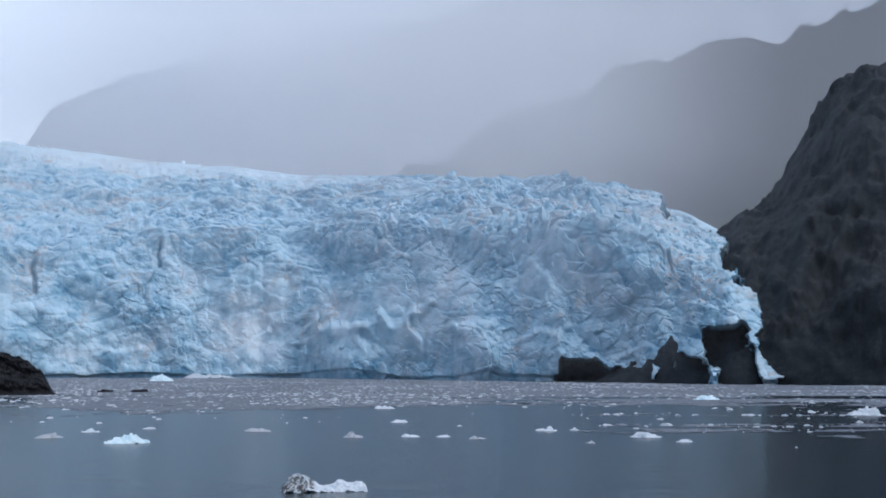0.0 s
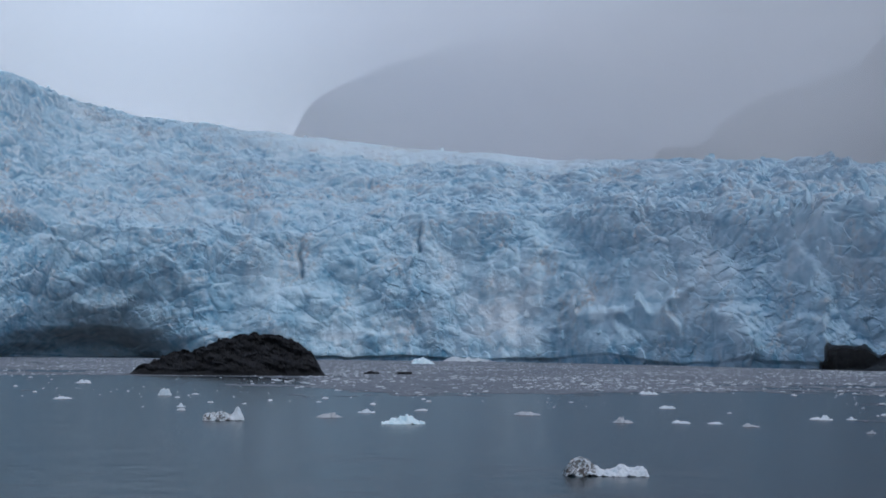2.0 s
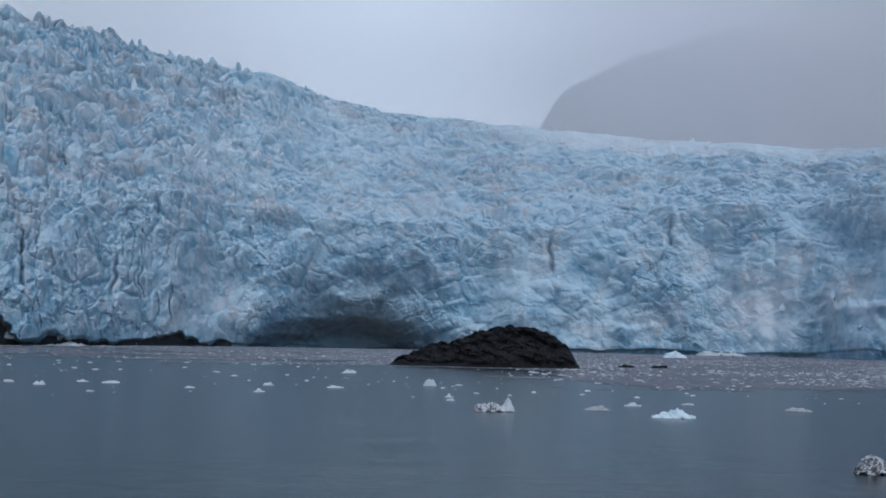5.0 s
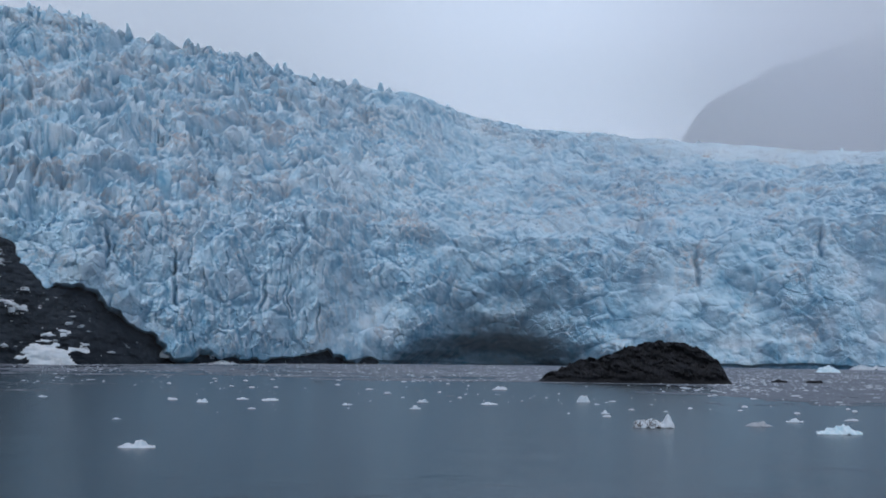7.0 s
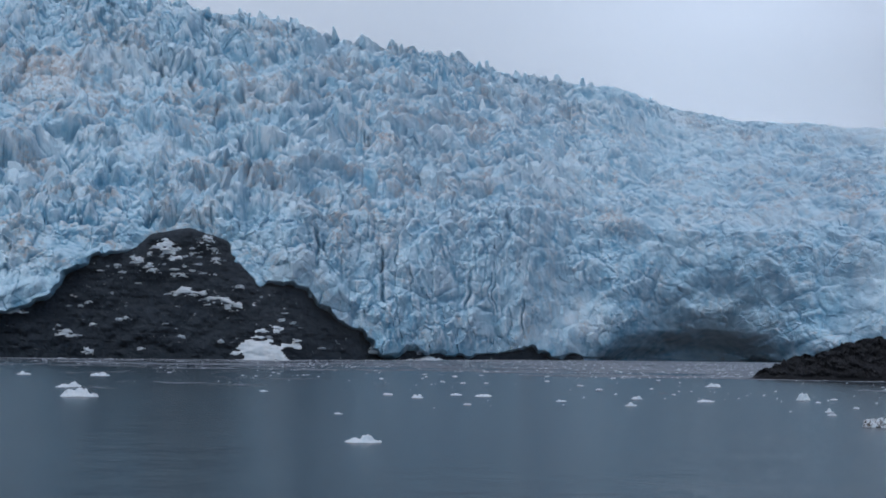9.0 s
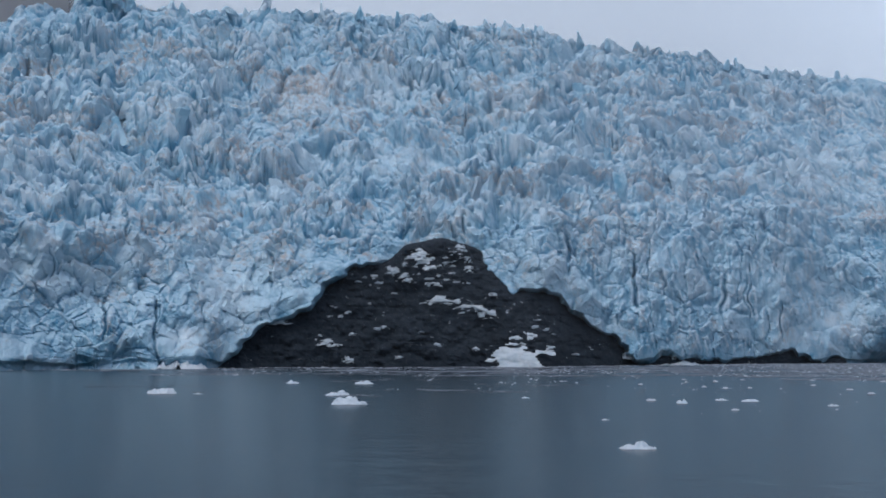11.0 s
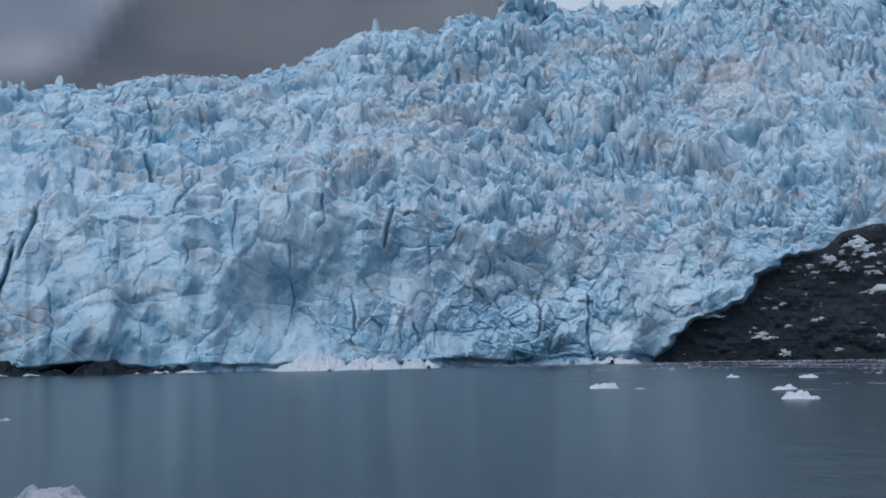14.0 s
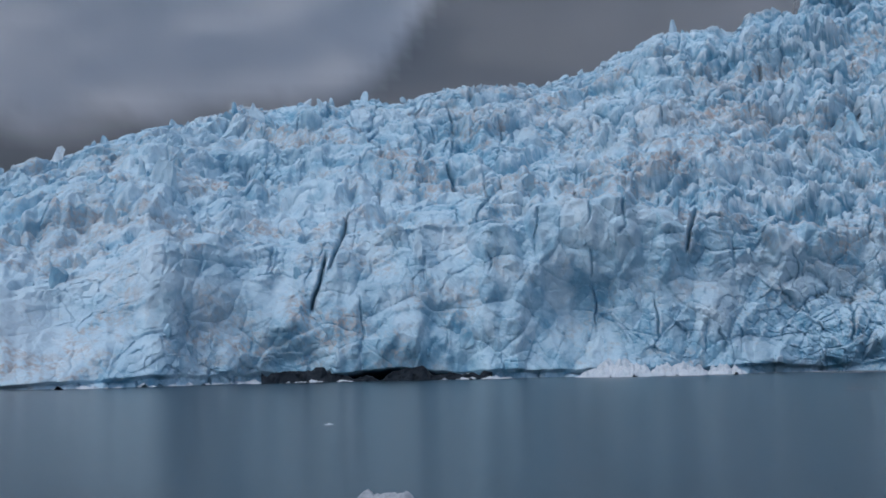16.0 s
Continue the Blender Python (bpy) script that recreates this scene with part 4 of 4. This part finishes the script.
tagged(grid_mesh("backdrop", polar(sky_az, 4700 + 0 * sky_az, sky_z), CLOUD, None, None, True, glow=0.88 + 0.95 * np.exp(-(((sky_az - 19) / 11) ** 2))), "pale overcast cloud cover behind everything", "sky", kind="structure")


# ---- brash ice on the water ----
def brash_density(x, y):
    """How closely the brash lies, 0 to 1."""
    r, az = np.hypot(x, y), np.degrees(np.arctan2(-x, y))
    edge = np.interp(az, [-30, -14, -6, 0, 6, 12, 18, 26, 34, 42, 50, 60], [245, 245, 235, 205, 160, 158, 230, 330, 370, 370, 390, 450])
    edge = edge * (1 + 0.5 * fbm(x / 60, y / 60, 21, 3))
    return smooth(0, 70, r - edge) * (r < foot(az) - 2)


rng = np.random.default_rng(4)


def brash_mesh(name, xy, size, tall, material, label):
    """Many small chunks as one mesh: a ragged ring and a raised top each."""
    n, k = len(xy), 7
    ang = np.linspace(0, 2 * math.pi, k, endpoint=False)[None] + rng.uniform(0, 6.28, (n, 1))
    rad = size[:, None] * rng.uniform(0.55, 1.1, (n, k))
    long = rng.uniform(0.5, 1.0, (n, 1))
    turn = rng.uniform(0, 3.14, (n, 1))
    ex, ey = rad * np.cos(ang), rad * np.sin(ang) * long
    ex, ey = ex * np.cos(turn) - ey * np.sin(turn), ex * np.sin(turn) + ey * np.cos(turn)
    low = np.stack([xy[:, :1] + ex, xy[:, 1:] + ey, np.full((n, k), -0.05)], -1)
    top = np.stack([xy[:, :1] + 0.65 * ex, xy[:, 1:] + 0.65 * ey, tall[:, None] * rng.uniform(0.5, 1.1, (n, k))], -1)
    peak = np.concatenate([xy + rng.normal(0, 0.15, (n, 2)) * size[:, None], 1.15 * tall[:, None]], 1)[:, None]
    v = np.concatenate([low, top, peak], 1).reshape(-1, 3)
    o = (np.arange(n) * (2 * k + 1))[:, None]
    faces = []
    for i in range(k):
        j = (i + 1) % k
        faces.append(np.concatenate([o + i, o + j, o + k + j], 1))
        faces.append(np.concatenate([o + i, o + k + j, o + k + i], 1))
        faces.append(np.concatenate([o + k + i, o + k + j, o + 2 * k], 1))
    me = bpy.data.meshes.new(name)
    me.from_pydata(v.tolist(), [], np.concatenate(faces).tolist())
    me.materials.append(material)
    return tagged(new(name, me), label, "ice", kind="stuff")


cand_r = np.sqrt(rng.uniform(95**2, 1080**2, 300000)) * 1.0
cand_a = rng.uniform(-21, 97, 300000)
cx, cy = -np.sin(np.radians(cand_a)) * cand_r, np.cos(np.radians(cand_a)) * cand_r
dens = brash_density(cx, cy) * np.clip(300 / cand_r, 0, 1) * np.interp(cand_a, [-21, 20, 34, 45, 62], [1, 1, 0.7, 0.5, 0.3])
patch = np.clip(0.5 + 1.3 * fbm(cx / 25, cy / 25, 23, 3), 0.08, 1)
dens = np.maximum(dens, 0.08 * smooth(120, 190, cand_r) * smooth(52, 40, cand_a))
streak = smooth(0.05, 0.25, fbm(cx / 70, cy / 6, 29, 3)) * smooth(-4, -8, cand_a) * smooth(98, 125, cand_r)
dens = np.maximum(dens, 1.0 * streak)
dens = np.where(cand_a > 62, 0, dens) * (1 - 0.75 * np.exp(-(((cand_a - 19.6) / 3.4) ** 4)) * smooth(205, 220, cand_r) * smooth(340, 325, cand_r))
shore_gap = foot(cand_a) - cand_r
dens = np.maximum(dens, smooth(np.interp(cand_a, [28, 50, 64, 70, 97], [150, 110, 50, 16, 12]), 2, shore_gap) * (shore_gap > -14) * smooth(24, 34, cand_a) * 0.9)
pick = rng.uniform(0, 1, len(dens)) < dens * patch
xy = np.stack([cx, cy], -1)[pick]
size = 0.16 + 0.8 * rng.uniform(0, 1, len(xy)) ** 5
brash_mesh("brash_ice", xy, size, 0.05 + 0.25 * size * rng.uniform(0.4, 1, len(xy)), BRASH, "drifting field of small grey and white brash ice")

# thin slush between the chunks
sa, sr = np.meshgrid(np.linspace(-21, 62, 700), 100 * (1090 / 100) ** np.linspace(0, 1, 260))
sx, sy = -np.sin(np.radians(sa)) * sr, np.cos(np.radians(sa)) * sr
sd = brash_density(sx, sy) * np.interp(sa, [-21, 24, 36, 62], [1, 1, 0.55, 0.35]) + 0.7 * fbm(sx / 18, sy / 18, 25, 5, 0.65) + 0.55 * fbm(sx / 3.5, sy / 3.5, 26, 3, 0.6) - 0.38
sd = sd - 0.8 * smooth(210, 130, sr)
lee = np.exp(-(((sa - 19.6) / 3.4) ** 4)) * smooth(205, 220, sr) * smooth(340, 325, sr)
sd = sd - 0.9 * lee * smooth(0.12, -0.05, fbm(sx / 40, sy / 9, 33, 2))
lanes = smooth(0.05, 0.25, fbm(sx / 70, sy / 6, 29, 3)) * smooth(-4, -8, sa) * smooth(98, 125, sr)
sd = np.where(lanes > 0.3, np.maximum(sd, 0.55 * lanes + 0.8 * fbm(sx / 3.5, sy / 2.0, 28, 4, 0.65) - 0.36), sd)
keep = (sd[:-1, :-1] > 0) & (sd[1:, 1:] > 0)
tagged(grid_mesh("slush", np.stack([sx, sy, 0.03 + 0.02 * fbm(sx, sy, 3, 2)], -1), SLUSH, None, keep, True), "thin pinkish-grey slush floating between chunks of brash", "ice", kind="stuff")


# ---- skerry ----
def skerry():
    u, v = np.meshgrid(np.linspace(-1.12, 1.12, 260), np.linspace(-1.2, 1.2, 150))
    # u from its low western tail to the steep eastern end
    prof = np.interp(u, [-1.12, -1.0, -0.92, -0.76, -0.66, -0.25, -0.1, 0.15, 0.35, 0.55, 0.75, 0.9, 1.0, 1.12], [-1, 1.4, 2.3, 2.2, 4.2, 6.6, 8.6, 10.6, 10.9, 10.2, 8.2, 4.6, 1.2, -1.5])
    wide = np.interp(u, [-1.12, -0.8, -0.2, 0.4, 1.12], [0.3, 0.5, 0.9, 1.0, 0.55])
    cross = np.clip(1 - np.abs(v / wide) ** 2.6, -0.3, 1)
    x, y = u * 22.8, v * 13
    z = prof * 0.84 * cross
    z = z + (2.2 * ridged(x / 7 + 0.2 * y, y / 4, 3, 5, 0.6) + 0.7 * fbm(x / 1.6, y / 1.6, 9, 3)) * smooth(-0.5, 2.5, z)
    y = y + (1.6 * ridged(x / 6 + 0.3 * z, z / 2.6, 5, 5, 0.6) + 0.5 * fbm(x / 1.2, z / 0.9, 6, 3)) * smooth(0.2, 2.0, z) * np.sign(v)
    z = np.where(cross < -0.02, -1.2, z)
    c = polar(np.array(19.6), 352.0, 0.0)
    a = radians(19.5)
    ax, ay = np.array([math.cos(a), math.sin(a), 0]), np.array([-math.sin(a), math.cos(a), 0])
    p = c + x[..., None] * ax + y[..., None] * ay + z[..., None] * np.array([0, 0, 1.0])
    return tagged(grid_mesh("skerry", p, SKERRY, None, None, False), "low black weathered rock island in the brash ice", "rock")


skerry()


def boulder(x, y, wide, tall, seed, label):
    bm = bmesh.new()
    bmesh.ops.create_icosphere(bm, subdivisions=3, radius=1)
    for q in bm.verts:
        f = 1 + 0.5 * noise.fractal(q.co * 1.3 + Vector((seed, 0, 0)), 0.8, 2.0, 4)
        q.co = Vector((q.co.x * wide / 2, q.co.y * wide / 3, q.co.z * tall)) * f
    ob = part("boulder", bm, SKERRY)
    ob.matrix_world = pose(x, y, 0, 0, 0, 20)
    tagged(ob, label, "rock", "rocks awash")


boulder(-91, 371, 4.2, 0.7, 1, "small black rock awash among the brash")
boulder(-82, 373, 5.0, 0.7, 5, "small black rock awash among the brash")


# ---- icebergs ----
def berg(x, y, wide, tall, kind, seed, label, lumps=3, turn=None):
    """A floating piece of ice: a few melted lumps grown into one another."""
    r = random.Random(seed)
    nx, ny = 64, 36
    u, v = np.meshgrid(np.linspace(-1, 1, nx), np.linspace(-1, 1, ny))
    h = np.full(u.shape, -0.5)
    for i in range(lumps):
        cu = -0.62 + 1.24 * (i + 0.5) / lumps + r.uniform(-0.12, 0.12)
        su, sv, hh = r.uniform(0.32, 0.55), r.uniform(0.5, 0.85), r.uniform(0.35, 1.0)
        h = np.maximum(h, hh * np.sqrt(np.clip(1 - ((u - cu) / su) ** 2 - ((v - r.uniform(-0.2, 0.2)) / sv) ** 2, 0, 1)))
    rag = 1 - np.hypot(u * 1.02, v * 1.05) + 0.38 * fbm(u * 2 + seed, v * 2, seed, 4)
    h = np.maximum(h, 0.2 + 0.15 * fbm(u * 3, v * 3 + seed, seed + 2, 3))
    h = h * (1 + 0.5 * fbm(u * 4 + seed, v * 4, seed, 4, 0.6)) + 0.25 * fbm(u * 6, v * 5 + seed, seed + 5, 4, 0.6)
    z = np.where(rag > 0, np.maximum(h, 0.05) * tall * smooth(0, 0.22, rag), -0.4)
    ex, ey = u * wide / 2, v * wide * 0.3
    if turn is None:
        turn = math.degrees(math.atan2(-x, y)) + r.uniform(-20, 20)
    ob = grid_mesh("ice_floe" if tall < 0.6 else "iceberg", np.stack([ex, ey, z], -1), {"white": BERG_WHITE, "blue": BERG_BLUE, "silty": BERG_DIRTY}[kind], None, None, True)
    ob.matrix_world = pose(x, y, 0, 0, 0, turn)
    return tagged(ob, label, "iceberg" if tall >= 0.6 else "ice floe", "floating ice")


def near_berg():
    """The closest berg: a silty hump with a long low white tail."""
    u, v = np.meshgrid(np.linspace(-1, 1, 120), np.linspace(-1, 1, 50))
    prof = np.interp(u, [-1, -0.93, -0.8, -0.6, -0.42, -0.3, -0.12, 0.0, 0.18, 0.3, 0.42, 0.6, 0.8, 0.95, 1.0], [-0.2, 0.35, 0.75, 0.85, 0.7, 0.42, 0.22, 0.2, 0.28, 0.45, 0.42, 0.36, 0.38, 0.2, -0.2])
    z = prof * np.clip(1 - np.abs(v) ** 2.4, -0.4, 1) + 0.22 * fbm(u * 5, v * 3, 5, 5, 0.6) * smooth(0, 0.2, prof)
    x, y = u * 2.15, v * 0.8
    silt = 1.6 * smooth(-0.45, 0.1, fbm(u * 13, v * 8, 12, 4, 0.65)) * smooth(-0.2, -0.36, u)
    ob = grid_mesh("iceberg", np.stack([x, y, z], -1), BERG_WHITE, None, None, True, silt=silt)
    ob.matrix_world = pose(-5.9, 69, 0, 0, 0, 12)
    tagged(ob, "white iceberg with a dark silty hump and long low tail", "iceberg", "floating ice")


def spiked_berg():
    """A dirty low berg with a clean white horn at one end."""
    u, v = np.meshgrid(np.linspace(-1, 1, 100), np.linspace(-1, 1, 46))
    prof = np.interp(u, [-1, -0.9, -0.6, -0.3, 0.0, 0.25, 0.4, 0.55, 0.68, 0.8, 0.92, 1.0], [-0.2, 0.35, 0.5, 0.62, 0.72, 0.55, 0.5, 0.95, 1.15, 0.85, 0.35, -0.2])
    z = prof * np.clip(1 - np.abs(v) ** 2.2, -0.4, 1) + 0.3 * fbm(u * 4, v * 3, 25, 5, 0.6) * smooth(0, 0.2, prof)
    silt = 1.4 * smooth(-0.3, 0.25, fbm(u * 7, v * 5, 32, 5, 0.65)) * smooth(0.45, 0.25, u)
    ob = grid_mesh("iceberg", np.stack([u * 1.85, v * 0.9, z], -1), BERG_WHITE, None, None, True, silt=silt)
    ob.matrix_world = pose(-42, 114, 0, 0, 0, 22)
    tagged(ob, "dirty grey iceberg with a clean white horn", "iceberg", "floating ice")


near_berg()
spiked_berg()
W, B, G = "white", "blue", "silty"
LABEL = {W: "small white ice floe adrift on the fjord", B: "rounded pale blue berg piece adrift", G: "grey silt-streaked ice floe adrift"}
FLOES = [(-35, 123, 2.2, 0.5, G, 2), (-69.3, 7.3, 3.0, 0.5, G, 5), (-26, 114, 3.7, 0.95, B, 3), (-34, 134, 2.0, 0.4, W, 1), (-35, 123, 2.6, 0.55, G, 2), (-18, 135, 2.8, 0.5, G, 2), (-8, 123, 1.9, 0.5, G, 2), (-3, 124, 1.8, 0.4, W, 2), (0, 124, 1.4, 0.18, W, 2), (3, 120, 1.5, 0.3, G, 2),
         (10, 136, 2.4, 0.45, W, 2), (13, 137, 1.0, 0.3, W, 1), (12, 113, 0.9, 0.3, G, 1), (18, 123, 2.8, 0.45, W, 3), (20, 115, 1.6, 0.3, W, 2), (-9, 212, 3.4, 0.5, W, 3), (-5, 158, 2.0, 0.4, W, 2), (-150, 736, 13, 3.4, B, 3),
         (52, 273, 6, 0.9, B, 2), (55, 181, 4.5, 1.1, W, 3), (-108, 137, 1.5, 0.4, W, 2), (-111, 150, 1.6, 0.4, W, 1), (-106, 149, 2.4, 0.5, W, 2), (-90, 142, 1.4, 0.35, W, 2),
         (-78, 137, 1.4, 0.4, W, 1), (-88, 158, 1.6, 0.45, W, 2), (-136, 139, 1.4, 0.3, W, 1), (-87, 96, 0.9, 0.16, W, 1), (-72, 175, 2.1, 0.9, W, 2), (-110, 231, 3.0, 0.8, W, 2), (-78, 157, 2.4, 0.3, W, 3), (-56, 140, 1.0, 0.3, W, 1),
         (-192, 116, 4.8, 1.0, W, 3), (-185, 118, 1.8, 0.25, W, 1), (-165, 129, 3.8, 1.0, W, 2), (-135, 106, 5.0, 0.95, W, 3), (-223, 185, 4.6, 0.9, W, 2), (-238, 178, 3.0, 0.7, W, 2), (-148, 18, 1.2, 0.2, W, 1), (-61, 67, 2.5, 0.45, W, 2)]
for k, (x, y, w, h, kd, n) in enumerate(FLOES):
    berg(x, y, w, h, kd, 40 + k, LABEL[kd], n)
